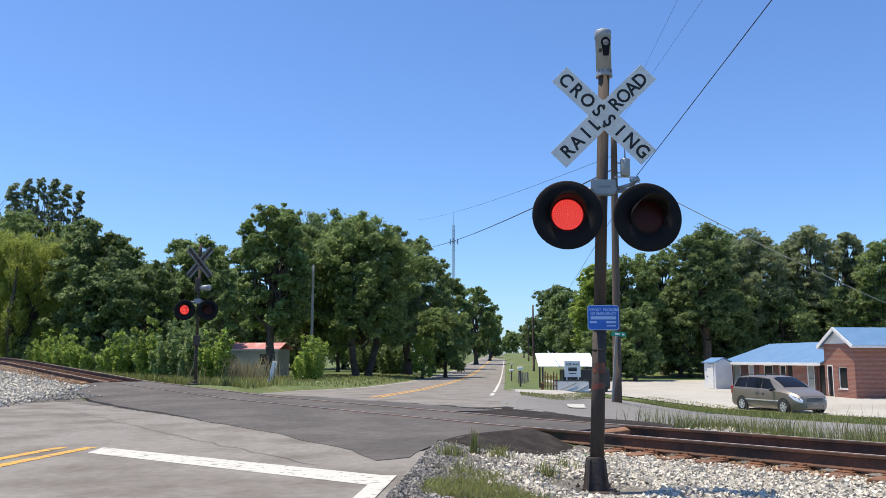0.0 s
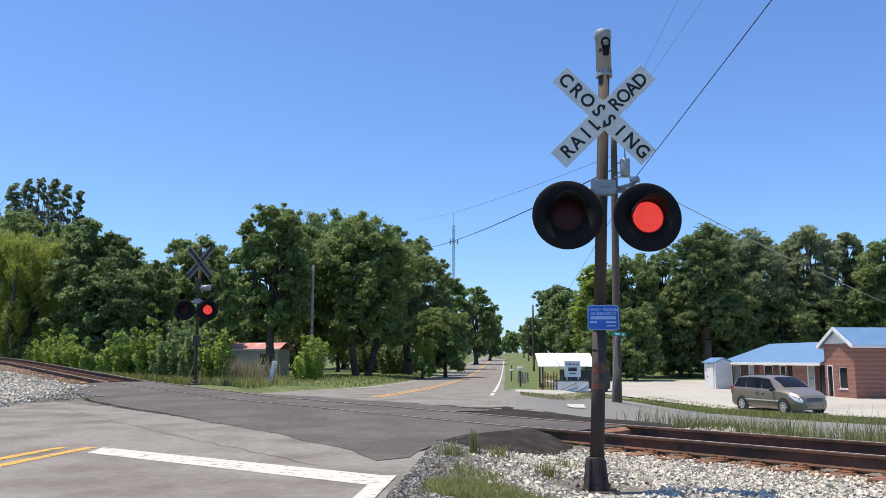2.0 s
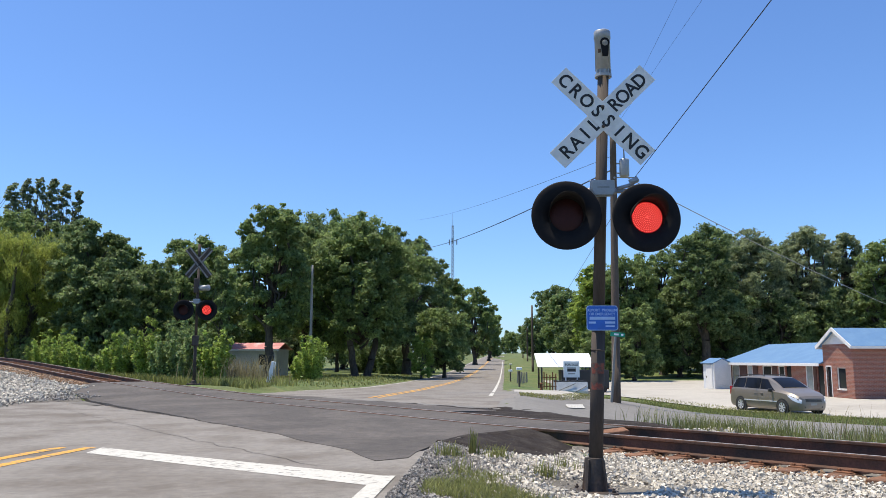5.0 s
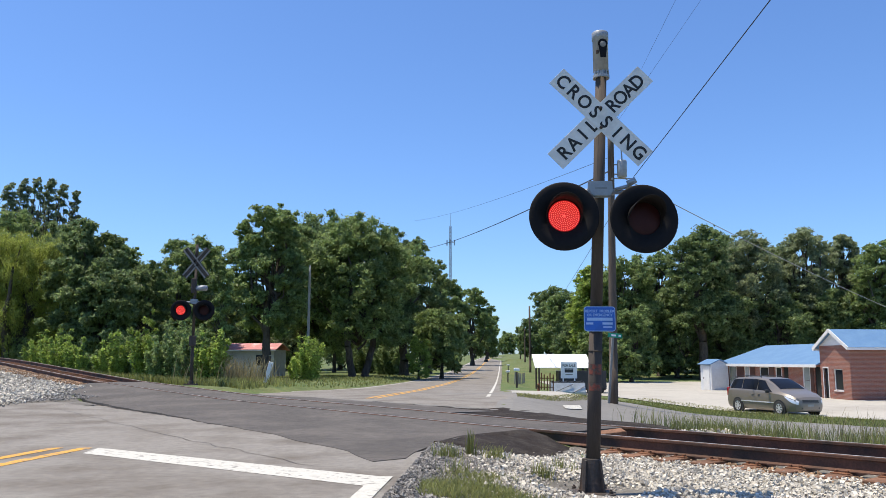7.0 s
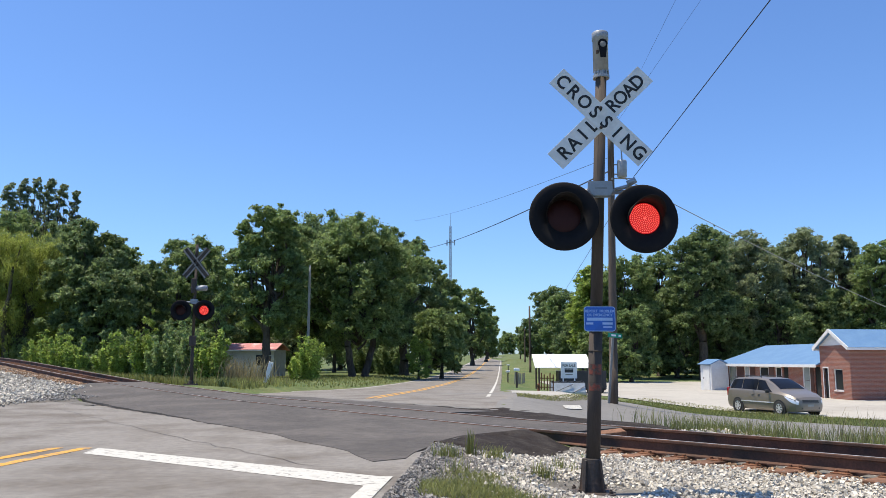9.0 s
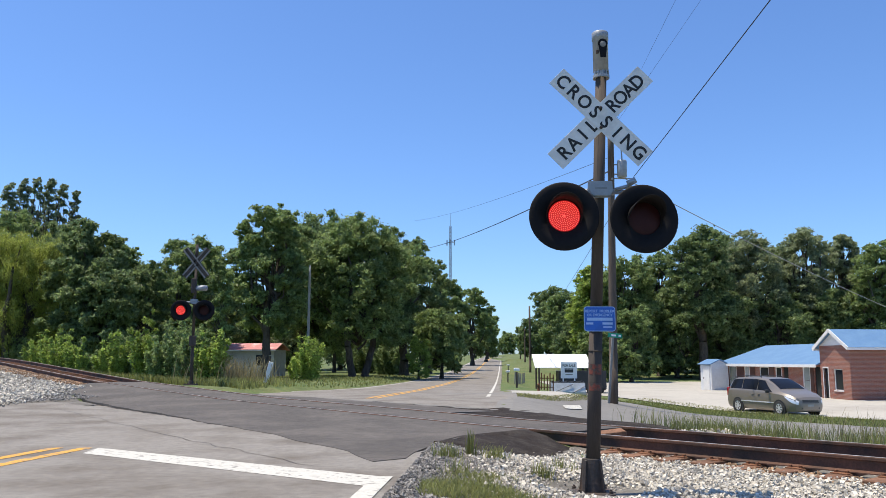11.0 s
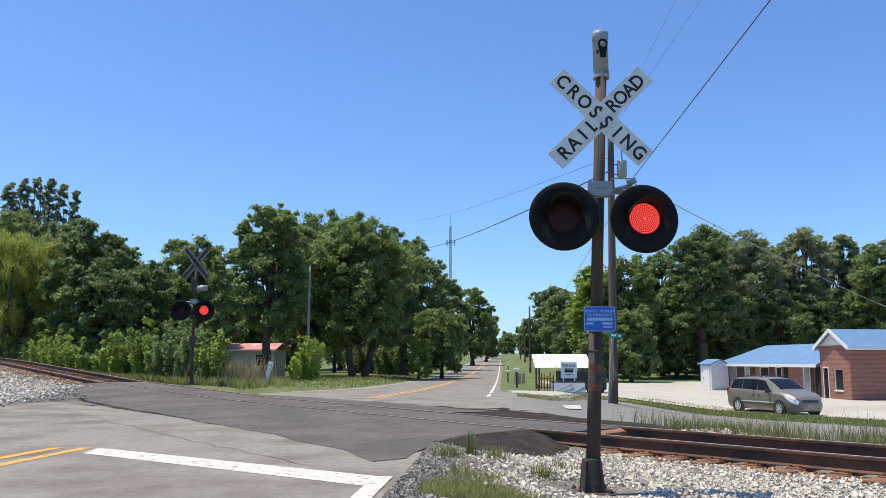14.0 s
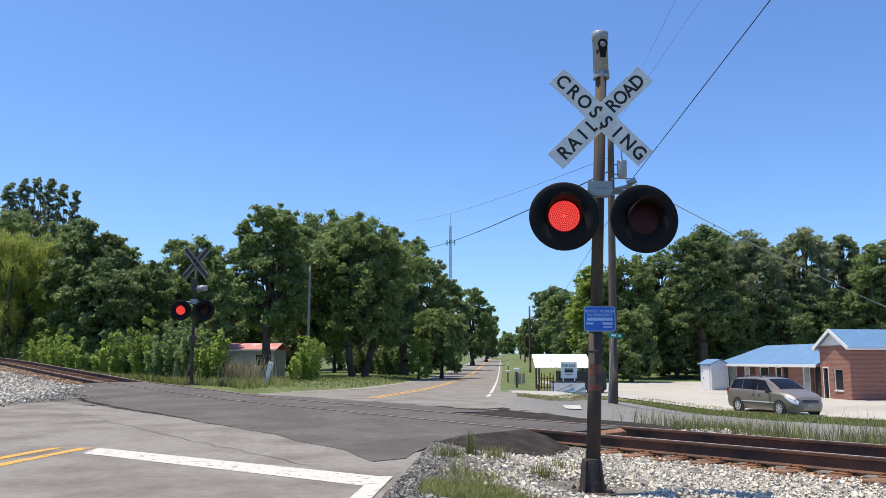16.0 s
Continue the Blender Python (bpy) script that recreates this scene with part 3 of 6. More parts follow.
def ballast():
    def near(rng, n):
        s = rng.uniform(-9.8, -2.2, n)
        q = rng.uniform(-5.2, 1.55, n)
        keep = (rng.random(n) < np.clip((s * -1 - 2.4) / 0.8, 0, 1) + 0.05) & (rng.random(n) < np.clip((q + 5.0) / 0.7, 0.05, 1)) & (np.abs(q) > 0.09)
        keep &= ~((q > 0.1) & (q < 1.4) & (rng.random(n) < 0.5))
        s, q = s[keep], q[keep]
        x, y = track(s, q)
        r = np.hypot(x - 1.478, y - 7.87)
        k = (x - road_x(y) > half_right(y) + 0.1 + 0.9 * rng.random(len(x)) ** 0.6) & (r > 0.21)
        return x[k], y[k], rng.uniform(0.0, 0.05, k.sum()) - 0.035 * (1 - ease(0.25, 0.6, r[k])) - 0.035 * np.clip((q[k] + 0.42) / 0.25, 0, 1)
    stones("ballast_stones", 46000, near, 0.025, "loose white limestone ballast beside the rails", M_BALLAST)

    def far_side(rng, n):
        s, q = rng.uniform(-14, -2.4, n), rng.uniform(1.6, 3.4, n)
        x, y = track(s, q)
        return x, y, rng.uniform(0, 0.05, n) + 0.13 * np.exp(-((s + 2.6) / 1.0) ** 2) * rng.random(n)
    stones("ballast_stones", 6000, far_side, 0.036, "loose white limestone ballast beside the rails", M_BALLAST)

    def left(rng, n):
        s, q = rng.uniform(10.5, 36, n), rng.uniform(-6.4, -0.1, n)
        keep = (q > -5.6 + 0.3 * np.sin(s * 2)) & (rng.random(n) < np.clip((s - 19.3 - (q + 0.2) * 1.68) / 1.0 + 0.3, 0.002, 1))
        x, y = track(s[keep], q[keep])
        return x, y, rng.uniform(0, 0.09, keep.sum())
    stones("ballast_stones", 22000, left, 0.042, "loose white limestone ballast beside the rails", M_BALLAST)

    def left_rusty(rng, n):
        s = rng.uniform(18.6, 38, n)
        q = -0.1 - rng.random(n) ** 1.4 * (0.5 + 0.03 * (s - 18))
        x, y = track(s, q)
        return x, y, rng.uniform(0.03, 0.11, n)
    stones("stained_ballast", 3200, left_rusty, 0.042, "rust-stained ballast stones along the rail foot", M_BALLAST_RUST)

    def left_grit(rng, n):
        s, q = rng.uniform(11.6, 17.5, n), rng.uniform(-6.6, -2.2, n)
        keep = q < -0.55 * (s - 11.2) + rng.normal(0, 0.5, n)
        x, y = track(s, q)
        keep = (x - road_x(y) < -half_left(y) + 0.1) & (rng.random(n) < 0.8)
        return x[keep], y[keep], rng.uniform(0.02, 0.05, keep.sum())
    stones("shoulder_grit", 5000, left_grit, 0.028, "loose grey grit on the road shoulder", M_GRIT)

    def grit(rng, n):
        y = rng.uniform(5.6, 11.0, n)
        x = road_x(y) + half_right(y) - 0.1 + 2.0 * rng.random(n) ** 1.4
        return x, y, rng.uniform(0.015, 0.04, n)
    stones("shoulder_grit", 11000, grit, 0.015, "loose grey grit on the road shoulder", M_GRIT)

    def rusty(rng, n):
        s, q = rng.uniform(-12, -2.6, n), rng.choice((0.0, 1.5), n) + rng.uniform(-0.62, -0.07, n)
        x, y = track(s, q)
        return x, y, rng.uniform(-0.03, 0.035, n)
    stones("stained_ballast", 8500, rusty, 0.028, "rust-stained ballast stones along the rail foot", M_BALLAST_RUST)


# ---------------------------------------------------------------- signals
LAMPS = []


def lamp_unit(parent, x, y, z, face, facing):
    """A round black background with hood, dark lens and the lit array behind it. facing: -1 towards the eye."""
    turn = Matrix.Translation((x, y, z)) @ Euler((radians(90 + face[0]), 0, radians(face[1])), "XYZ").to_matrix().to_4x4()
    bm = bmesh.new()
    lathe(bm, ((0.165, -0.002), (0.165, 0.012), (0.333, 0.012), (0.345, 0.006), (0.345, -0.006), (0.165, -0.008)), 48, turn)
    back = part("background", bm, M_BLACK, parent, "matt black round background", True)
    bm = bmesh.new()
    lathe(bm, ((0.168, 0.0), (0.168, -0.06), (0.14, -0.17), (0.05, -0.2), (0.0, -0.2)), 24, turn)
    part("housing", bm, M_BLACK, parent, smooth=True)
    bm = bmesh.new()
    rows = []
    for k in range(29):
        a = radians(-25 + 230 * k / 28)
        deep = 0.05 + 0.22 * max(0.0, math.sin(a)) ** 0.6 if math.sin(a) > 0 else 0.05 + 0.03 * math.sin(a)
        rows.append([(r * math.cos(a), r * math.sin(a), d) for r, d in ((0.172, 0.0), (0.18, deep), (0.176, deep), (0.167, 0.0))])
    vs = [[bm.verts.new(p) for p in r] for r in rows]
    for a, b in zip(vs, vs[1:]):
        for i in range(4):
            j = (i + 1) % 4
            bm.faces.new((a[i], a[j], b[j], b[i]))
    bm.faces.new(vs[0])
    bm.faces.new(vs[-1])
    bmesh.ops.transform(bm, matrix=turn, verts=bm.verts[:])
    part("hood", bm, M_BLACK, parent, "curved black visor", True)
    bm = bmesh.new()
    lathe(bm, ((0.166, -0.006), (0.15, -0.001), (0.08, 0.006), (0.0, 0.008)), 32, turn)
    part("lens", bm, M_LENS, parent, "dark red signal lens", True)
    bm = bmesh.new()
    lathe(bm, ((0.156, 0.0), (0.08, 0.007), (0.0, 0.009)), 32)
    arr = part("led_panel", bm, M_LED, parent, "glowing red array of light-emitting dots", True)
    bm = bmesh.new()
    for ring in range(9):
        r = ring * 0.0178
        n = 1 if ring == 0 else ring * 6
        for i in range(n):
            a = 2 * math.pi * i / n + ring * 0.3
            zz = 0.009 - 0.009 * (r / 0.156) ** 1.5
            ret = bmesh.ops.create_icosphere(bm, subdivisions=1, radius=0.006 if ring else 0.012)
            bmesh.ops.translate(bm, vec=(r * math.cos(a), r * math.sin(a), zz), verts=ret["verts"])
    part("dot_pattern", bm, M_LED_HOT, arr, "bright red dots")
    LAMPS.append((arr, turn))
    return back


def crossbuck(parent, x, y, z, face, back=False):
    base = Matrix.Translation((x, y, z)) @ Euler((radians(90), 0, 0)).to_matrix().to_4x4()
    for text, ang, off in (("RAIL ROAD", 44.6, 0.0), ("CROSSING", -44.5, 0.006)):
        ang = math.copysign(51.0, ang) if back else ang
        m = base @ Matrix.Translation((0, 0, off)) @ Euler((0, 0, radians(ang))).to_matrix().to_4x4()
        bm = bmesh.new()
        long, broad = (1.325, 0.222) if " " in text else (1.245, 0.22)
        if back:
            long, broad = 1.22, 0.23
        box(bm, (0, 0, 0), (long, broad, 0.004), m, 0.0015)
        blade = part("blade", bm, M_CAST if back else M_BLADE, parent, "bare grey back of a crossbuck blade" if back else "white crossbuck blade")
        if back:
            for d in (-0.078, 0.078):
                bm = bmesh.new()
                box(bm, (0, d, 0.005), (1.21, 0.05, 0.006), m)
                part("stiffener", bm, M_GREYPOLE, blade, "pale grey edge strip")
            continue
        n = len(text)
        for i, ch in enumerate(text):
            if ch == " ":
                continue
            if " " in text:
                at = (-0.53 + 0.135 * i) if i < 4 else (0.175 + 0.121 * (i - 5))
            else:
                at = -0.53 + 1.06 * i / (n - 1)
            me = lettering(ch, 0.195, 0.0012, 0.92)
            me.transform(m @ Matrix.Translation((at, -0.005, 0.0035)))
            part("letter", me, M_INK, blade)
    for dz in (0.095, -0.11):
        bm = bmesh.new()
        lathe(bm, ((0.017, 0.0), (0.017, 0.014), (0.01, 0.02), (0.0, 0.021)), 10, base @ Matrix.Translation((0.0, dz, 0.008)))
        part("bolt", bm, M_CAST, parent)


def signal(place, lean, scale, far):
    root = thing("crossing_signal", place @ Matrix.Diagonal((scale, scale, scale, 1)),
                 "rusty signal mast seen from behind its crossbuck, red lamps flashing" if far else "weathered steel crossing signal with white crossbuck, red lamps flashing",
                 "crossing signal")
    k = math.tan(radians(lean))
    bm = bmesh.new()
    g = 0.8 if far else 1.0
    tube(bm, (0.3 * k, 0, 0.06 if far else 0.3), (1.62 * k, 0, 1.62), 0.068 * g, 0.066 * g, 24)
    tube(bm, (1.6 * k, 0, 1.6), (4.25 * k, 0, 4.25), 0.06 * g, 0.056 * g, 24)
    tube(bm, (1.56 * k, 0, 1.56), (1.6 * k, 0, 1.6), 0.071, 0.071, 24)
    tube(bm, (1.36 * k, 0, 1.36), (1.375 * k, 0, 1.375), 0.07, 0.07, 24)
    part("mast", bm, M_POLE, root, "brown weathered steel tube", True)
    # pedestal: split cone with flanges on a square foot
    bm = bmesh.new()
    if far:
        prof = ((0.085, 0.03), (0.08, 0.12), (0.06, 0.14))
    else:
        prof = ((0.108, 0.03), (0.102, 0.08), (0.092, 0.3), (0.088, 0.335), (0.07, 0.34))
    lathe(bm, prof, 20)
    for a in range(0 if far else 4):
        m = Euler((0, 0, radians(45 + 90 * a))).to_matrix().to_4x4()
        prism(bm, ((0.08, 0.02), (0.15, 0.02), (0.142, 0.06), (0.108, 0.32), (0.08, 0.33)), 0.02, m @ Matrix(((1, 0, 0, 0), (0, 0, 1, -0.01), (0, 1, 0, 0), (0, 0, 0, 1))))
    part("pedestal", bm, M_CAST, root, "low cast iron collar" if far else "dark cast iron pedestal")
    bm = bmesh.new()
    box(bm, (0, 0, 0.0), (0.38, 0.38, 0.06), bevel=0.01)
    foot = part("foot", bm, M_CAST, root)
    for dx in (-0.15, 0.15):
        for dy in (-0.15, 0.15):
            bm = bmesh.new()
            lathe(bm, ((0.02, 0.03), (0.02, 0.05), (0.011, 0.051), (0.011, 0.065), (0.0, 0.065)), 8, Matrix.Translation((dx, dy, 0)))
            part("anchor_bolt", bm, M_CAST, foot)
    if not far:
        # electronic bell on top
        x0 = 4.2 * k
        bm = bmesh.new()
        lathe(bm, ((0.0, 4.67), (0.078, 4.67), (0.086, 4.66), (0.086, 4.585), (0.079, 4.58), (0.078, 4.24), (0.0, 4.24)), 28, Matrix.Translation((x0, 0, 0)))
        bell = part("bell_housing", bm, M_GALV, root, "pale grey bell housing", True)
        bm = bmesh.new()
        face = Matrix.Translation((x0 + 0.01, -0.078, 4.44)) @ Euler((radians(90), 0, 0)).to_matrix().to_4x4() @ Matrix.Diagonal((1.3, 1.35, 1, 1))
        outline = [(0.038 * math.cos(radians(a)), 0.06 + 0.038 * math.sin(radians(a))) for a in range(-30, 211, 20)] + [(-0.022, -0.05), (0.022, -0.05)]
        prism(bm, outline, 0.006, face)
        part("sound_port", bm, M_BLACK, bell, "dark sound opening")
        bm = bmesh.new()
        lathe(bm, ((0.024, 0.008), (0.018, 0.012), (0.0, 0.013)), 14, face @ Matrix.Translation((0, 0.055, 0)))
        part("grille", bm, M_GREYPOLE, bell, "dull brass sound disc", True)
        bm = bmesh.new()
        box(bm, (x0 - 0.045, -0.065, 4.435), (0.03, 0.02, 0.04), bevel=0.004)
        part("latch", bm, M_CAST, bell)
        bm = bmesh.new()
        tube(bm, (x0, 0, 4.17), (x0, 0, 4.2), 0.086, 0.086, 24)
        tube(bm, (x0, 0, 4.2), (x0, 0, 4.245), 0.072, 0.072, 24)
        for a in range(5):
            an = radians(-150 + 30 * a)
            box(bm, (x0 + 0.08 * math.cos(an), 0.08 * math.sin(an), 4.215), (0.012, 0.012, 0.05))
        part("bell_collar", bm, M_GALV, root)
        lamp_z, bz, gap = 2.68, 3.73, 0.85
    else:
        lamp_z, bz, gap = 2.47, 4.02, 0.78
    zc = lamp_z + 0.31
    cx = zc * k
    # cross-arm with junction box
    bm = bmesh.new()
    tube(bm, (cx - gap / 2, 0, zc - 0.02), (cx + gap / 2, 0, zc - 0.02), 0.024, 0.024, 12)
    for sx in (-1, 1):
        tube(bm, (cx + sx * gap * 0.5, 0.0, zc - 0.02), (cx + sx * gap * 0.5, -0.08, lamp_z + 0.08), 0.02, 0.02, 10)
        tube(bm, (cx + sx * 0.1, 0, zc - 0.02), (cx + sx * 0.15, 0, zc - 0.02), 0.034, 0.034, 12)
    part("cross_arm", bm, M_GALV, root, "grey pipe cross-arm", True)
    bm = bmesh.new()
    m = Matrix.Translation((cx + 0.0, -0.07, zc)) @ Euler((radians(90), 0, 0)).to_matrix().to_4x4()
    prism(bm, ((-0.115, 0.07), (-0.12, -0.03), (-0.085, -0.085), (0.085, -0.085), (0.12, -0.03), (0.115, 0.07)), 0.05, m)
    bmesh.ops.bevel(bm, geom=bm.edges[:], offset=0.008, segments=2, affect="EDGES")
    jb = part("junction_box", bm, M_GALV, root, "grey cast junction box cover")
    bm = bmesh.new()
    box(bm, (0.0, -0.005, 0.051), (0.12, 0.02, 0.004), m)
    part("cast_mark", bm, M_BLADE_BACK, jb)
    ly = -0.2
    if not far:
        bm = bmesh.new()
        tube(bm, (cx + 0.16, -0.02, zc + 0.0), (cx + 0.32, -0.06, zc + 0.04), 0.02, 0.02, 10)
        tube(bm, (cx + 0.28, -0.06, zc + 0.05), (cx + 0.36, -0.08, zc + 0.09), 0.034, 0.03, 12)
        part("side_light", bm, M_GALV, root, "small grey bracket light", True)
        ax = lamp_z * k
        lamp_unit(root, ax - gap / 2 + 0.05, ly, lamp_z + 0.003, (-2, -3), -1)
        lamp_unit(root, ax + gap / 2 - 0.01, ly, lamp_z - 0.02, (-2, 5), -1)
        crossbuck(root, bz * k - 0.01, -0.075, bz + 0.003, 0)
        # blue notice with pale lettering
        sx, sz = 1.68 * k + 0.019, 1.68

        def plate(w, h, r, y, thick):
            pb = bmesh.new()
            ring = [(cx2 * (w / 2 - r) + r * math.cos(radians(a0 + d)), cz2 * (h / 2 - r) + r * math.sin(radians(a0 + d)))
                    for cx2, cz2, a0 in ((1, 1, 0), (-1, 1, 90), (-1, -1, 180), (1, -1, 270)) for d in (0, 30, 60, 90)]
            prism(pb, ring, thick, Matrix.Translation((sx, y, sz)) @ Euler((radians(90), 0, 0)).to_matrix().to_4x4())
            return pb
        notice = part("notice_border", plate(0.308, 0.244, 0.028, -0.082, 0.006), M_PALE_INK, root, "blue emergency notice plate with pale border")
        part("notice_face", plate(0.294, 0.23, 0.022, -0.0885, 0.002), M_BLUE, notice, "blue reflective face")
        for txt, dx, dz, h in (("REPORT  PROBLEM", 0, 0.075, 0.036), ("OR EMERGENCY", 0, 0.037, 0.036)):
            me = lettering(txt, h, 0.0006, 0.95)
            me.transform(Matrix.Translation((sx + dx, -0.0915, sz + dz)) @ Euler((radians(90), 0, 0)).to_matrix().to_4x4())
            part("notice_lettering", me, M_PALE_INK, notice)
        for dx, dz, w, h in ((0, -0.003, 0.25, 0.03), (-0.1, -0.045, 0.07, 0.02), (0.075, -0.045, 0.1, 0.022), (0.075, -0.08, 0.09, 0.014)):
            bm = bmesh.new()
            box(bm, (sx + dx, -0.0915, sz + dz), (w, 0.001, h))
            part("notice_bar", bm, M_PALE_INK, notice)
        bm = bmesh.new()
        for dz in (0.06, -0.06):
            tube(bm, (sx - 0.019, 0, sz + dz - 0.008), (sx - 0.019, 0, sz + dz + 0.008), 0.072, 0.072, 20)
        box(bm, (sx - 0.03, -0.077, sz), (0.05, 0.014, 0.18))
        part("clamp", bm, M_GALV, root)
        for zz, h in ((1.19, 0.05), (1.02, 0.035)):
            bm = bmesh.new()
            lathe(bm, ((0.0695, zz - h), (0.0695, zz + h)), 14, Matrix.Translation((zz * k, 0, 0)), (205, 320))
            part("paint_mark", bm, M_ORANGE, root, "faded orange spray mark")
    else:
        ax = lamp_z * k
        lamp_unit(root, ax - gap / 2, ly, lamp_z, (0, 2), -1)
        lamp_unit(root, ax + gap / 2, ly, lamp_z, (0, 2), -1)
        crossbuck(root, bz * k + 0.02, -0.08, bz + 0.07, 0, True)
        bm = bmesh.new()
        tube(bm, (0, 0, 4.2), (0, 0, 4.72), 0.056, 0.05, 16)
        part("mast_top", bm, M_POLE, root, smooth=True)
        bm = bmesh.new()
        tube(bm, (0.05, -0.05, 3.22), (0.42, -0.2, 3.22), 0.09, 0.1, 16)
        lathe(bm, ((0.0, 0.0), (0.11, 0.0), (0.13, 0.04), (0.12, 0.08)), 16, Matrix.Translation((-0.02, 0, 3.2)))
        part("bell", bm, M_GALV, root, "grey round warning bell", True)
        bm = bmesh.new()
        box(bm, (-0.02, -0.1, 3.3), (0.16, 0.12, 0.5), bevel=0.02)
        part("bell_bracket", bm, M_POLE, root)
        bm = bmesh.new()
        box(bm, (0.02, -0.1, 1.45), (0.2, 0.14, 0.34), bevel=0.02)
        part("meter_box", bm, M_POLE, root)
    return root


def loose_timber():
    x, y = track(-2.3, 0.55)
    log = thing("timber_block", Matrix.Translation((x, y, float(rail_z(-2.3)) - 0.08)) @ Euler((0.05, -0.12, math.atan2(N[1], N[0]) - 0.5)).to_matrix().to_4x4(),
                "splintered rust-brown timber block between the rails", "timber")
    bm = bmesh.new()
    box(bm, (0, 0, 0), (0.62, 0.2, 0.14), bevel=0.02)
    for v in bm.verts:
        v.co.z += 0.02 * math.sin(v.co.x * 23 + v.co.y * 31)
    part("block", bm, M_TIE, log)


# ---------------------------------------------------------------- poles and wires
def sagging(name, a, b, sag, r, label, material=None):
    bm = bmesh.new()
    a, b = Vector(a), Vector(b)
    n = 16
    side = (b - a).cross(Vector((0, 0, 1))).normalized()
    rings = []
    for i in range(n + 1):
        p = a.lerp(b, i / n) - Vector((0, 0, sag * 4 * (i / n) * (1 - i / n)))
        rings.append([bm.verts.new(p + side * r * math.cos(k * 1.2566) + Vector((0, 0, r * math.sin(k * 1.2566)))) for k in range(5)])
    for p, q in zip(rings, rings[1:]):
        for k in range(5):
            bm.faces.new((p[k], p[(k + 1) % 5], q[(k + 1) % 5], q[k]))
    bm.faces.new(rings[0])
    bm.faces.new(rings[-1])
    return tagged(part(name, bm, material or M_WIRE, None), label, "cable", "overhead cables")


def utility_pole(x, y, zb, zt, r, lean, material, label):
    root = thing("utility_pole", pose(x, y, zb, 0, lean, 0), label, "utility pole")
    bm = bmesh.new()
    h = zt - zb
    n = 8
    for i in range(n):
        a, b = h * i / n - (0.4 if i == 0 else 0), h * (i + 1) / n
        tube(bm, (0, 0, a), (0, 0, b), r * (1 - 0.3 * i / n), r * (1 - 0.3 * (i + 1) / n), 14, i in (0, n - 1))
    bmesh.ops.remove_doubles(bm, verts=bm.verts[:], dist=0.002)
    part("shaft", bm, material, root, smooth=True)
    return root


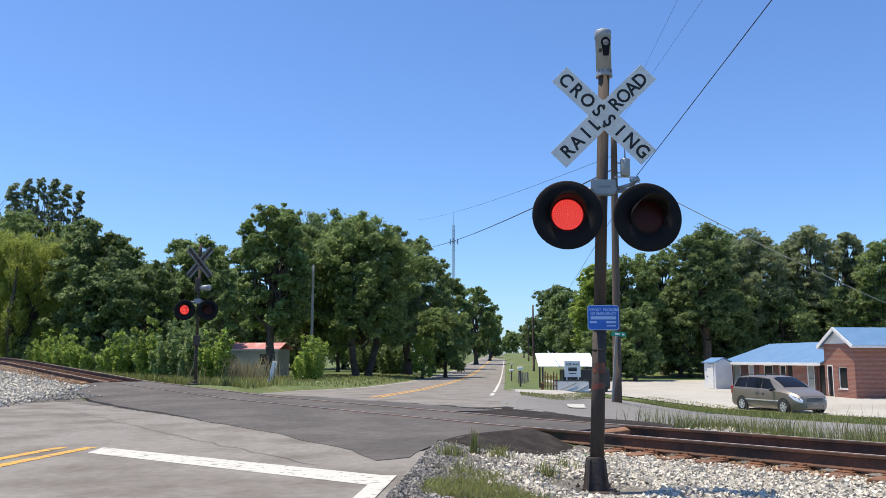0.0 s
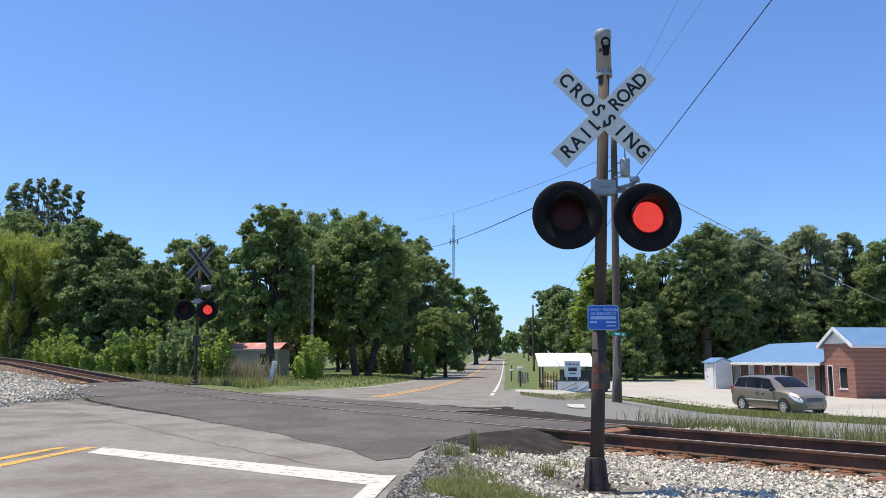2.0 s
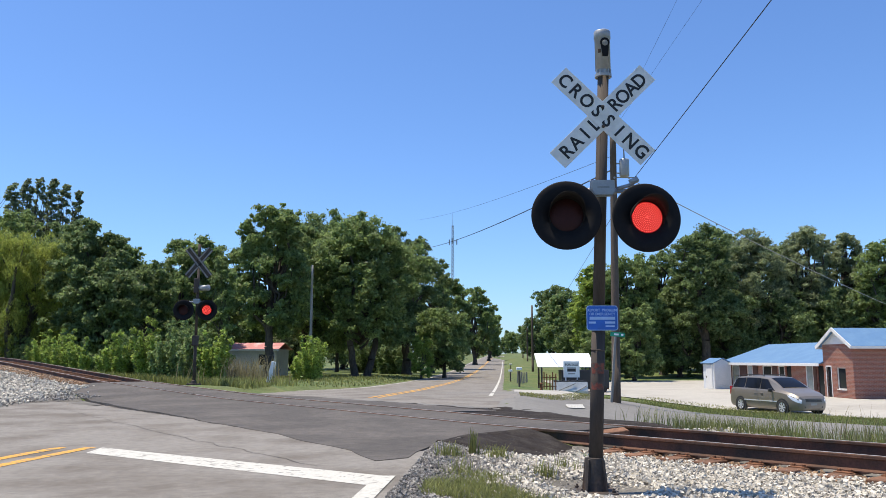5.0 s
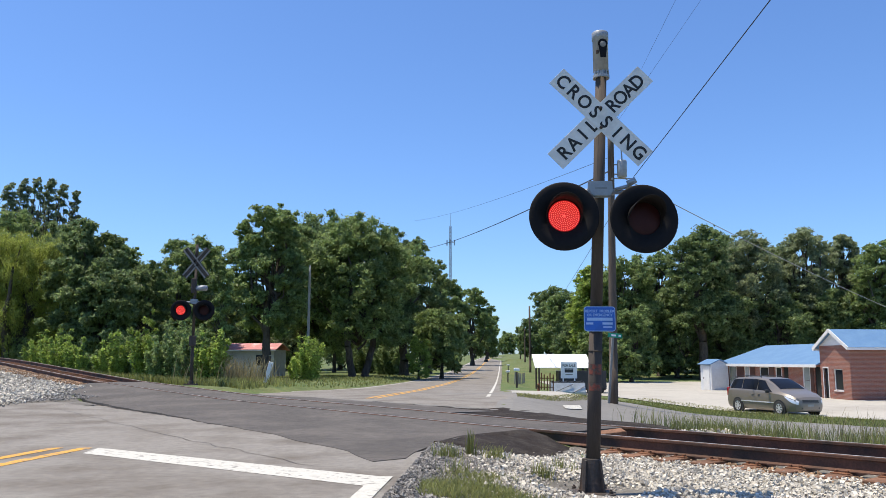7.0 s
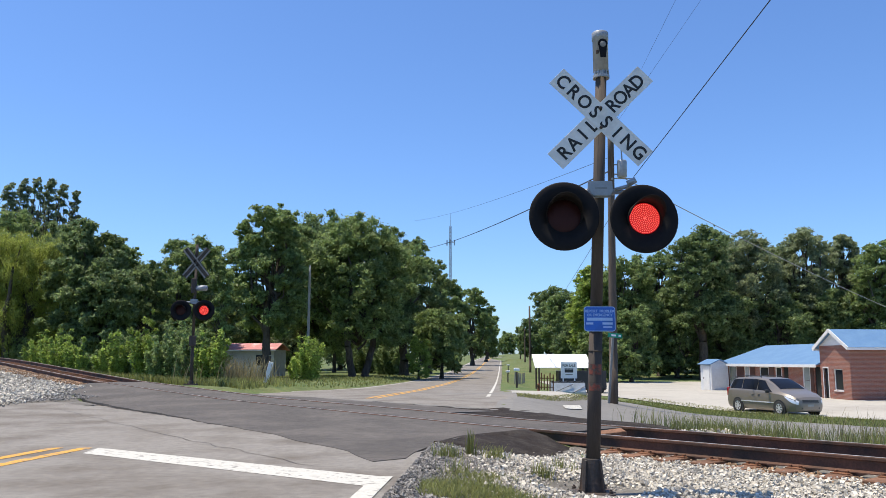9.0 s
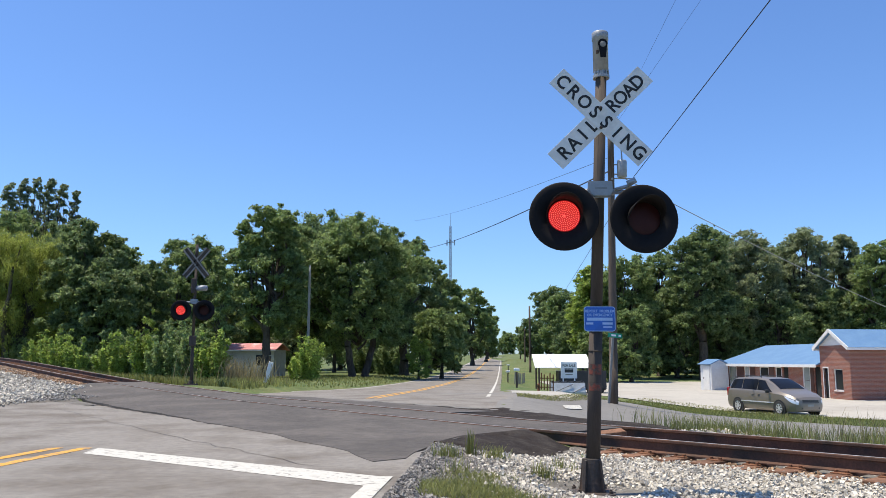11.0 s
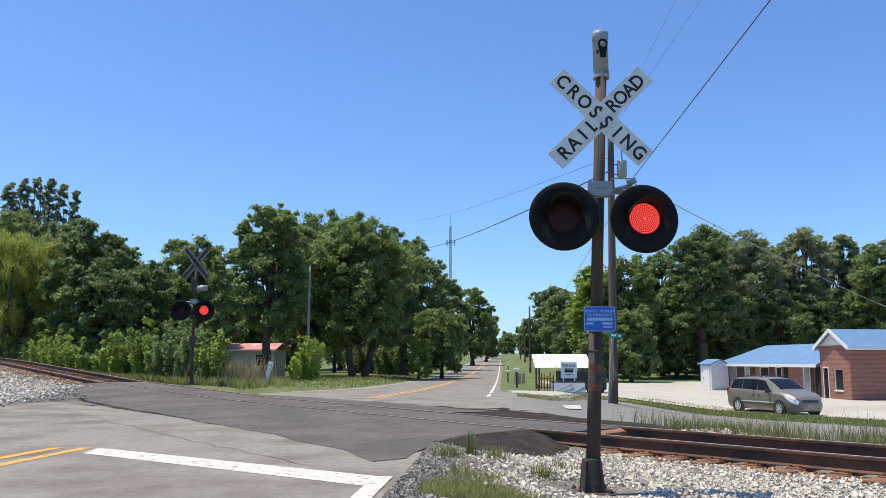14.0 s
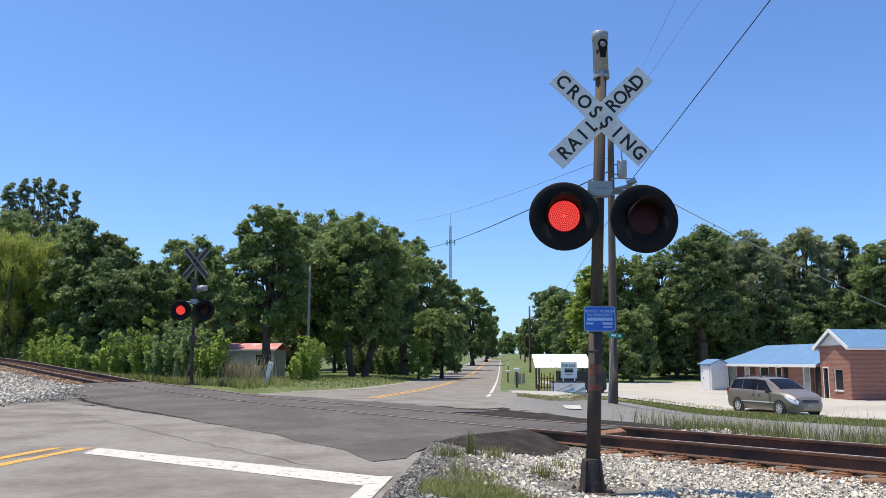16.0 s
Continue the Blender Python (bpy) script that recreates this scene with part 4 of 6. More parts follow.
def utilities():
    def far(p):
        return tuple(e + (a - e) * 1.157 for a, e in zip(p, EYE))
    ub = (7.66, 35.3)
    zb = float(land_z(*ub, False))
    pole = utility_pole(ub[0], ub[1], zb, 12.06, 0.195, 0.9, M_WOODPOLE, "dark wooden utility pole with a transformer beside the side road")
    h = 11.37 - zb
    bm = bmesh.new()
    lathe(bm, ((0.0, 0.0), (0.2, 0.0), (0.22, 0.03), (0.22, 0.72), (0.2, 0.79), (0.0, 0.81)), 20, Matrix.Translation((0.48, -0.1, h - 1.8)))
    tf = part("transformer", bm, M_GALV, pole, "pale grey pole transformer", True)
    bm = bmesh.new()
    tube(bm, (0.48, -0.1, h - 1.0), (0.46, -0.1, h - 0.5), 0.04, 0.03, 8)
    part("bushing", bm, M_GALV, tf)
    bm = bmesh.new()
    for d in (-1.65, -1.2):
        box(bm, (0.25, -0.05, h + d), (0.28, 0.06, 0.05))
    part("bracket", bm, M_GALV, pole)
    bm = bmesh.new()
    for d in (-1.9, -0.1, 0.4):
        tube(bm, (0.0, -0.16, h + d), (0.0, -0.24, h + d), 0.035, 0.05, 8)
    part("insulator", bm, M_GALV, pole)
    bm = bmesh.new()
    tube(bm, (0.0, -0.05, 9.52 - zb), (1.0, -0.1, 9.52 - zb), 0.03, 0.025, 8)
    part("service_bracket", bm, M_GALV, pole)
    for a, b, sag, r, label in (
            ((7.6, 30.4, 8.42), (8.15, 6.0, 11.2), 0.03, 0.015, "black service cable sloping from the utility pole"),
            ((6.95, 30.5, 10.55), (6.77, 4.0, 11.0), 0.02, 0.004, "thin overhead wire crossing the sky"),
            ((6.9, 30.5, 10.55), (5.2, 4.0, 11.0), 0.02, 0.004, "thin overhead wire crossing the sky"),
            ((6.75, 30.6, 8.75), (-2.1, 120.0, 18.3), 0.5, 0.03, "black overhead cable running up the road"),
            ((6.75, 30.6, 9.3), (-3.9, 120.0, 22.6), 0.5, 0.01, "thin overhead cable running up the road"),
            ((6.9, 30.3, 8.55), (40.0, 67.2, 5.0), 0.25, 0.02, "pale weathered cable sloping towards the brick building"),
            ((6.7, 30.5, 6.9), (13.35, 93.0, 7.4), 0.1, 0.012, "thin guy wire of the utility pole")):
        sagging("overhead_cable", far(a), far(b) if b[1] < 10 else b, sag, r * 1.1, label, M_WIRE_PALE if "pale" in label else None)
    utility_pole(-9.9, 60.0, float(land_z(-9.9, 60, False)), 8.45, 0.12, 0.0, M_GREYPOLE, "bare grey wooden pole on the lawn")
    for px, D, top in ((943, 105, 540), (926, 190, 575), (934, 150, 580)):
        x = from_view(px, D)
        utility_pole(x, D, float(land_z(x, D, False)), up_to(top, D), 0.16, 0.0, M_WOODPOLE, "distant wooden utility pole beside the road")
    # lattice mast far off
    x, y, z0, z1 = 3.4, 250.0, 0.5, 48.0
    mast = thing("radio_mast", pose(x, y, z0), "slender grey lattice radio mast behind the trees", "radio mast")
    H = z1 - z0
    legs = [(0.55 * math.cos(a), 0.55 * math.sin(a)) for a in (0.5, 2.6, 4.7)]
    for lx, ly in legs:
        bm = bmesh.new()
        tube(bm, (lx, ly, 0), (lx * 0.6, ly * 0.6, H - 4), 0.1, 0.08, 6)
        part("leg", bm, M_GALV, mast)
    bm = bmesh.new()
    n = 34
    for i in range(n):
        za, zb2 = (H - 4) * i / n, (H - 4) * (i + 1) / n
        for k in range(3):
            a, b = legs[k], legs[(k + 1) % 3]
            fa, fb = 1 - 0.4 * i / n, 1 - 0.4 * (i + 1) / n
            tube(bm, (a[0] * fa, a[1] * fa, za), (b[0] * fb, b[1] * fb, zb2), 0.045, 0.045, 4, False)
    part("lattice", bm, M_GALV, mast)
    bm = bmesh.new()
    tube(bm, (0, 0, H - 4), (0, 0, H), 0.07, 0.04, 6)
    part("aerial", bm, M_GALV, mast)
    for k in range(3):
        a = radians(120 * k + 20)
        bm = bmesh.new()
        tube(bm, (0, 0, H - 9.3), (1.3 * math.cos(a), 1.3 * math.sin(a), H - 9.3), 0.08, 0.08, 5)
        box(bm, (1.4 * math.cos(a), 1.4 * math.sin(a), H - 9.3), (0.35, 0.35, 1.7))
        part("antenna_panel", bm, M_GALV, mast)


# ---------------------------------------------------------------- buildings
def frame_local(c, u):
    """A matrix: x along u (plan), y to the inner side, z up, at the point c."""
    ux, uy = u
    return Matrix(((ux, uy, 0, c[0]), (uy, -ux, 0, c[1]), (0, 0, 1, c[2]), (0, 0, 0, 1)))


def window(parent, x0, x1, z0, z1, y=0.0, glass=None, bars=1):
    """A framed window in the wall plane y, looking towards -y."""
    w, h, cx, cz = x1 - x0, z1 - z0, (x0 + x1) / 2, (z0 + z1) / 2
    bm = bmesh.new()
    for dx in (-1, 1):
        box(bm, (cx + dx * (w / 2 - 0.022), y - 0.02, cz), (0.044, 0.09, h), bevel=0.008)
    for dz in (-1, 1):
        box(bm, (cx, y - 0.02, cz + dz * (h / 2 - 0.022)), (w - 0.09, 0.088, 0.044), bevel=0.008)
    win = part("window_frame", bm, M_TRIM, parent, "white painted window frame")
    bm = bmesh.new()
    box(bm, (cx, y - 0.07, z0 - 0.03), (w + 0.1, 0.16, 0.05), bevel=0.006)
    part("window_sill", bm, M_TRIM, win)
    for i in range(bars + 1):
        hh = (h - 0.09) / (bars + 1)
        bm = bmesh.new()
        box(bm, (cx, y - 0.005, z0 + 0.045 + hh * (i + 0.5)), (w - 0.09, 0.012, hh - 0.02))
        part("pane", bm, glass or M_GLASS, win)
    return win


def seamed_roof(parent, name, a, b, c, d, material):
    """A roof slope a-b (eave), c-d (ridge) with raised seams, as one slab and its seams."""
    a, b, c, d = map(Vector, (a, b, c, d))
    nrm = (b - a).cross(d - a).normalized()
    if nrm.z < 0:
        nrm = -nrm
    bm = bmesh.new()
    lo = [bm.verts.new(p) for p in (a, b, c, d)]
    hi = [bm.verts.new(p + nrm * 0.06) for p in (a, b, c, d)]
    bm.faces.new(lo)
    bm.faces.new(hi)
    for i in range(4):
        j = (i + 1) % 4
        bm.faces.new((lo[i], lo[j], hi[j], hi[i]))
    return part(name, bm, material, parent, "blue sheet metal roof" if material is M_ROOF else "")


def brick_wall(parent, x0, x1, y, z0, z1, holes, thick=0.2, inward=1):
    """A wall in the plane y with through openings, given as (x0, x1, z0, z1)."""
    xs = sorted({x0, x1, *[h[0] for h in holes], *[h[1] for h in holes]})
    zs = sorted({z0, z1, *[h[2] for h in holes], *[h[3] for h in holes]})
    bm = bmesh.new()
    for xa, xb in zip(xs, xs[1:]):
        run = None
        for za, zb in zip(zs, zs[1:]):
            cx, cz = (xa + xb) / 2, (za + zb) / 2
            if any(h[0] < cx < h[1] and h[2] < cz < h[3] for h in holes):
                continue
            box(bm, (cx, y + inward * thick / 2, cz), (xb - xa, thick, zb - za))
    bmesh.ops.remove_doubles(bm, verts=bm.verts[:], dist=0.001)
    return part("wall", bm, M_BRICKWALL, parent, "red brick wall")


def brick_building():
    C = (24.43, 47.0, -1.12)
    m = frame_local(C, (-0.0855, 0.9963))
    root = thing("brick_building", m, "low red brick building with a blue metal roof", "building")
    eave, ridge = 2.3, 3.62
    # main range
    wins = ((15.25, 16.5, 0.45, 2.0, M_CURTAIN), (13.1, 13.9, 0.5, 2.0, M_CURTAIN), (10.2, 11.5, 0.5, 2.0, M_GLASS), (8.4, 9.2, 0.6, 2.0, M_GLASS), (4.8, 5.65, 0.3, 2.05, M_CURTAIN))
    holes = [w[:4] for w in wins] + [(3.5, 4.3, 0.0, 2.05), (7.5, 8.2, 0.0, 2.05)]
    brick_wall(root, 3.14, 17.6, 0.0, -0.3, eave, holes)
    for w in wins:
        window(root, *w[:4], 0.06, w[4])
    for x0, x1 in ((3.5, 4.3), (7.5, 8.2)):
        bm = bmesh.new()
        box(bm, ((x0 + x1) / 2, 0.1, 1.02), (x1 - x0, 0.05, 2.05), bevel=0.01)
        dr = part("door", bm, M_GLASS, root, "dark glazed door")
        bm = bmesh.new()
        box(bm, (x0 + 0.12, 0.06, 1.0), (0.03, 0.05, 0.14))
        part("door_handle", bm, M_RIM, dr)
    for x0, x1 in ((14.0, 15.15), (9.4, 10.1), (12.2, 12.95), (4.35, 4.72)):
        bm = bmesh.new()
        box(bm, ((x0 + x1) / 2, -0.02, 1.25), (x1 - x0, 0.05, 1.55), bevel=0.008)
        for k in range(14):
            box(bm, ((x0 + x1) / 2, -0.05, 0.56 + k * 0.105), (x1 - x0 - 0.12, 0.02, 0.05))
        part("shutter", bm, M_SHUTTER, root, "brown louvred shutter")
    bm = bmesh.new()
    box(bm, (17.5, 4.0, eave / 2 - 0.15), (0.2, 8.0, eave + 0.3))
    prism(bm, ((-0.01, eave), (8.0, eave), (3.9, ridge - 0.08)), 0.2, Matrix(((0, 0, 1, 17.4), (1, 0, 0, 0), (0, 1, 0, 0), (0, 0, 0, 1))))
    part("end_wall", bm, M_BRICKWALL, root, "red brick gable wall")
    bm = bmesh.new()
    box(bm, (10.5, 8.0, eave / 2 - 0.15), (14.2, 0.2, eave + 0.3))
    part("back_wall", bm, M_BRICKWALL, root)
    o = 0.5
    dz = o * (ridge - eave) / 3.9
    seamed_roof(root, "roof", (3.2, -o, eave - dz), (18.0, -o, eave - dz), (18.0, 3.9, ridge), (3.2, 3.9, ridge), M_ROOF)
    seamed_roof(root, "roof", (3.2, 8.2 + o, eave - dz), (18.0, 8.2 + o, eave - dz), (18.0, 3.9, ridge), (3.2, 3.9, ridge), M_ROOF)
    bm = bmesh.new()
    box(bm, (10.6, -o - 0.02, eave - dz - 0.03), (14.8, 0.04, 0.17), bevel=0.008)
    box(bm, (10.6, -o / 2, eave - 0.1), (14.6, o, 0.02))
    part("fascia", bm, M_TRIM, root, "white eave board")
    # the taller wing with its gable towards the lot
    we, wr, wx, over = 3.36, 4.3, 3.13, 0.3
    brick_wall(root, 0.0, wx, -0.25, -0.3, we, [(0.8, 1.7, 0.66, 1.95), (2.3, 2.8, 0.0, 1.98)])
    window(root, 0.8, 1.7, 0.66, 1.95, -0.15, M_GLASS, 0)
    bm = bmesh.new()
    box(bm, (2.55, -0.12, 0.99), (0.5, 0.05, 1.98), bevel=0.01)
    part("door", bm, M_GLASS, root, "dark glazed door")
    bm = bmesh.new()
    box(bm, (2.28, -0.2, 1.0), (0.06, 0.14, 2.03))
    box(bm, (2.83, -0.2, 1.0), (0.06, 0.14, 2.03))
    box(bm, (2.555, -0.2, 2.03), (0.6, 0.138, 0.07))
    part("door_frame", bm, M_TRIM, root)
    bm = bmesh.new()
    prism(bm, ((0.0, we), (wx, we), (wx / 2, wr - 0.06)), 0.18, Matrix(((1, 0, 0, 0), (0, 0, 1, -0.24), (0, 1, 0, 0), (0, 0, 0, 1))))
    part("gable", bm, M_TRIM, root, "white boarded gable")
    bm = bmesh.new()
    box(bm, (0.1, 6.2, we / 2 - 0.15), (0.2, 12.5, we + 0.3))
    box(bm, (wx - 0.1, 6.2, we / 2 - 0.15), (0.2, 12.5, we + 0.3))
    part("side_wall", bm, M_BRICKWALL, root, "red brick side wall")
    for sgn in (0, 1):
        e = -over if sgn == 0 else wx + over
        ez = we - over * (wr - we) / (wx / 2)
        seamed_roof(root, "wing_roof", (e, -0.5, ez), (e, 12.6, ez), (wx / 2, 12.6, wr), (wx / 2, -0.5, wr), M_ROOF)
        bm = bmesh.new()
        d = Vector((wx / 2 - e, 0, wr - ez))
        p = Vector((e, -0.53, ez - 0.02))
        ang = math.atan2(d.z, d.x)
        box(bm, (d.length / 2, 0, 0), (d.length + 0.03, 0.05, 0.2), Matrix.Translation(p) @ Euler((0, -ang, 0)).to_matrix().to_4x4(), 0.006)
        part("barge_board", bm, M_TRIM, root, "white barge board")
        bm = bmesh.new()
        box(bm, (e, 6.05, ez - 0.03), (0.05, 13.1, 0.16), bevel=0.006)
        part("fascia", bm, M_TRIM, root, "white eave board")
    bm = bmesh.new()
    box(bm, (1.7, -1.1, -0.02), (4.6, 1.7, 0.16), bevel=0.02)
    part("step", bm, M_LOT, root, "pale concrete step")
    # the lower pavement slab before the shaded side
    bm = bmesh.new()
    box(bm, (-1.5, 5.0, -0.02), (2.8, 12.0, 0.18), bevel=0.02)
    part("pavement_slab", bm, M_LOT, root, "pale concrete pavement")


def shed():
    x0, y0 = 21.25, 62.5
    z = float(land_z(x0, y0, False)) + 0.03
    root = thing("garden_shed", pose(x0, y0, z, 0, 0, 15), "small white sided shed with a blue roof", "shed")
    w, d, h = 1.5, 1.5, 2.05
    bm = bmesh.new()
    box(bm, (w / 2, d / 2, h / 2), (w - 0.04, d - 0.04, h))
    prism(bm, ((0.02, h), (w - 0.02, h), (w / 2, h + 0.3)), d - 0.04, Matrix(((1, 0, 0, 0), (0, 0, 1, 0.02), (0, 1, 0, 0), (0, 0, 0, 1))))
    part("body", bm, M_SIDING, root)
    for i in range(14):
        bm = bmesh.new()
        zc = 0.08 + i * 0.147
        box(bm, (w / 2, 0, 0), (w - 0.1, 0.03, 0.15), Matrix.Translation((0, 0.0, zc)) @ Euler((radians(9), 0, 0)).to_matrix().to_4x4())
        part("siding_board", bm, M_SIDING, root)
    for cx in (0.03, w - 0.03):
        bm = bmesh.new()
        box(bm, (cx, 0.0, h / 2), (0.09, 0.08, h), bevel=0.008)
        part("corner_board", bm, M_TRIM, root, "white corner board")
    bm = bmesh.new()
    box(bm, (-0.01, d * 0.42, 0.97), (0.06, 0.85, 1.88), bevel=0.01)
    dr = part("door", bm, M_TRIM, root, "white shed door")
    bm = bmesh.new()
    box(bm, (-0.06, d * 0.42 + 0.32, 0.95), (0.04, 0.03, 0.12))
    part("door_handle", bm, M_CAST, dr)
    for a0, b0 in ((-0.14, w / 2), (w + 0.14, w / 2)):
        seamed_roof(root, "roof", (a0, -0.12, h - 0.06), (a0, d + 0.12, h - 0.06), (b0, d + 0.12, h + 0.33), (b0, -0.12, h + 0.33), M_ROOF)


def hut():
    x, y = -17.2, 74.0
    z = float(land_z(x, y, False))
    root = thing("trackside_hut", pose(x, y, z, 0, 0, -6), "pale low hut with a faded red roof under the trees", "hut")
    w, d, h = 5.0, 3.6, 2.45
    bm = bmesh.new()
    box(bm, (0, 0, h / 2 - 0.15), (w, d, h + 0.3))
    part("body", bm, M_HUT, root)
    bm = bmesh.new()
    box(bm, (1.4, -d / 2 - 0.02, 1.5), (1.1, 0.05, 0.95), bevel=0.01)
    part("window", bm, M_GLASS, root, "dark window")
    for xx in (-2.6, -1.3, 0.6, 2.2):
        bm = bmesh.new()
        box(bm, (xx, -d / 2 - 0.015, h / 2), (0.06, 0.04, h), bevel=0.006)
        part("batten", bm, M_HUT, root)
    seamed_roof(root, "roof", (-w / 2 - 0.3, -d / 2 - 0.35, h - 0.05), (w / 2 + 0.3, -d / 2 - 0.35, h - 0.05), (w / 2 + 0.2, 0, h + 0.55), (-w / 2 - 0.2, 0, h + 0.55), M_REDROOF)
    seamed_roof(root, "roof", (-w / 2 - 0.3, d / 2 + 0.35, h - 0.05), (w / 2 + 0.3, d / 2 + 0.35, h - 0.05), (w / 2 + 0.2, 0, h + 0.55), (-w / 2 - 0.2, 0, h + 0.55), M_REDROOF)
    bm = bmesh.new()
    box(bm, (0, -d / 2 - 0.36, h - 0.08), (w + 0.6, 0.04, 0.12))
    part("fascia", bm, M_TRIM, root)


# ---------------------------------------------------------------- the parked van
VAN = ((2.37, 0.5, 0.6, 0.4, 0.34, 0.32), (2.34, 0.64, 0.75, 0.6, 0.5, 0.26), (2.25, 0.74, 0.86, 0.76, 0.63, 0.22), (2.06, 0.83, 0.95, 0.88, 0.73, 0.2),
       (1.8, 0.91, 1.03, 0.95, 0.79, 0.2), (1.5, 0.97, 1.1, 0.97, 0.8, 0.2), (1.28, 1.0, 1.18, 0.975, 0.79, 0.2), (0.8, 1.02, 1.46, 0.98, 0.74, 0.2),
       (0.3, 1.03, 1.68, 0.983, 0.71, 0.2), (-0.3, 1.04, 1.74, 0.983, 0.7, 0.2), (-1.2, 1.06, 1.75, 0.983, 0.69, 0.2), (-2.0, 1.07, 1.7, 0.975, 0.67, 0.2),
       (-2.28, 1.07, 1.62, 0.955, 0.64, 0.22), (-2.45, 1.04, 1.32, 0.93, 0.7, 0.24), (-2.54, 0.85, 1.0, 0.88, 0.76, 0.28), (-2.56, 0.5, 0.6, 0.8, 0.72, 0.32))


def van_at(x):
    xs = [s[0] for s in VAN][::-1]
    return [float(np.interp(x, xs, [s[k] for s in VAN][::-1])) for k in range(1, 6)]


def minivan():
    x, y = 16.42, 39.2
    z = float(land_z(x, y, False)) + 0.04
    root = thing("minivan", pose(x, y, z, 0, 0, -74), "champagne-coloured minivan parked on the lot", "minivan")
    bm = bmesh.new()
    rings = []
    for sx, belt, top, w, wr, low in VAN:
        half = ((w * 0.88, low), (w * 0.97, low + 0.12), (w, low + (belt - low) * 0.55), (w * 0.985, belt), (w * 0.96, belt + (top - belt) * 0.08),
                (wr + 0.03, top - (top - belt) * 0.1), (wr * 0.86, top - 0.005), (wr * 0.4, top + 0.012))
        pts = [(-a, b) for a, b in half] + [(a, b) for a, b in reversed(half)]
        rings.append([bm.verts.new((sx, a, b)) for a, b in pts])
    for a, b in zip(rings, rings[1:]):
        for i in range(len(a)):
            j = (i + 1) % len(a)
            bm.faces.new((a[i], a[j], b[j], b[i]))
    bm.faces.new(rings[0])
    bm.faces.new(rings[-1])
    body = part("body", bm, M_CAR, root, "champagne metallic bodywork", True)
    body.data.set_sharp_from_angle(angle=radians(24))

    def side_glass(name, x0, x1, sgn, lo=0.14, hi=0.86, slope0=0.0, slope1=0.0):
        bm = bmesh.new()
        grid = []
        n = 6
        for i in range(n + 1):
            col = []
            for k in range(4):
                f = lo + (hi - lo) * k / 3
                t = (f - lo) / (hi - lo)
                xx = (x0 + slope0 * t) + ((x1 + slope1 * t) - (x0 + slope0 * t)) * i / n
                belt, top, w, wr, low = van_at(xx)
                yy = w * 0.965 + (wr + 0.03 - w * 0.965) * f + 0.012
                col.append((xx, sgn * yy, belt + (top - belt) * f))
            grid.append([bm.verts.new(p) for p in col])
        for a, b in zip(grid, grid[1:]):
            for k in range(3):
                bm.faces.new((a[k], a[k + 1], b[k + 1], b[k]))
        part(name, bm, M_TINT, root, "dark tinted side window", True)

    for sgn in (-1, 1):
        side_glass("side_window", 0.95, -0.13, sgn, slope0=-0.62)
        side_glass("side_window", -0.17, -1.28, sgn)
        side_glass("side_window", -1.33, -2.3, sgn, slope1=0.12)
        for hx in (0.02, -0.45):
            bm = bmesh.new()
            box(bm, (hx, sgn * 0.992, 0.93), (0.16, 0.03, 0.03), bevel=0.008)
            part("door_handle", bm, M_CAR, root)
        bm = bmesh.new()
        box(bm, (-0.1, sgn * 0.988, 0.58), (2.4, 0.02, 0.05), bevel=0.006)
        part("side_moulding", bm, M_RIM, root, "bright side moulding")
        bm = bmesh.new()
        box(bm, (0.78, sgn * 1.08, 1.1), (0.12, 0.2, 0.15), bevel=0.03)
        part("wing_mirror", bm, M_CARTRIM, root, "dark wing mirror", True)
        bm = bmesh.new()
        for k in range(6):
            a, b = -0.2 - k * 0.33, -0.2 - (k + 1) * 0.33
            tube(bm, (a, sgn * 0.6, van_at(a)[1] + 0.05), (b, sgn * 0.6, van_at(b)[1] + 0.05), 0.018, 0.018, 6)
        for a in (-0.2, -2.15):
            tube(bm, (a, sgn * 0.6, van_at(a)[1] - 0.02), (a, sgn * 0.6, van_at(a)[1] + 0.05), 0.02, 0.02, 6)
        part("roof_rail", bm, M_CARTRIM, root)
        # the headlight wraps round the front corner of the bonnet
        bm = bmesh.new()
        cols = []
        for xx, lo, hi in ((2.32, 0.3, 0.8), (2.27, 0.26, 0.95), (2.16, 0.3, 1.0), (2.03, 0.42, 1.0), (1.9, 0.62, 1.0), (1.78, 0.86, 1.0)):
            belt, top, w, wr, low = van_at(xx)
            zl, zh = low + (belt - low) * (0.55 + 0.45 * lo), belt + 0.01
            cols.append([bm.verts.new((xx + 0.015, sgn * (w * 0.99 + 0.014), zl)), bm.verts.new((xx + 0.015, sgn * (w * 0.985 + 0.012), (zl + zh) / 2)),
                         bm.verts.new((xx + 0.012, sgn * (w * 0.96 + 0.004), zh + 0.012)), bm.verts.new((xx, sgn * (w * 0.93 - 0.04), zh - 0.02))])
        for c0, c1 in zip(cols, cols[1:]):
            for i in range(3):
                bm.faces.new((c0[i], c0[i + 1], c1[i + 1], c1[i]))
        part("headlight", bm, M_HEADLIGHT, root, "clear swept-back headlight", True)
        bm = bmesh.new()
        box(bm, (-2.44, sgn * 0.87, 1.0), (0.16, 0.12, 0.42), bevel=0.03)
        part("tail_light", bm, M_TAIL, root, "red tail light", True)
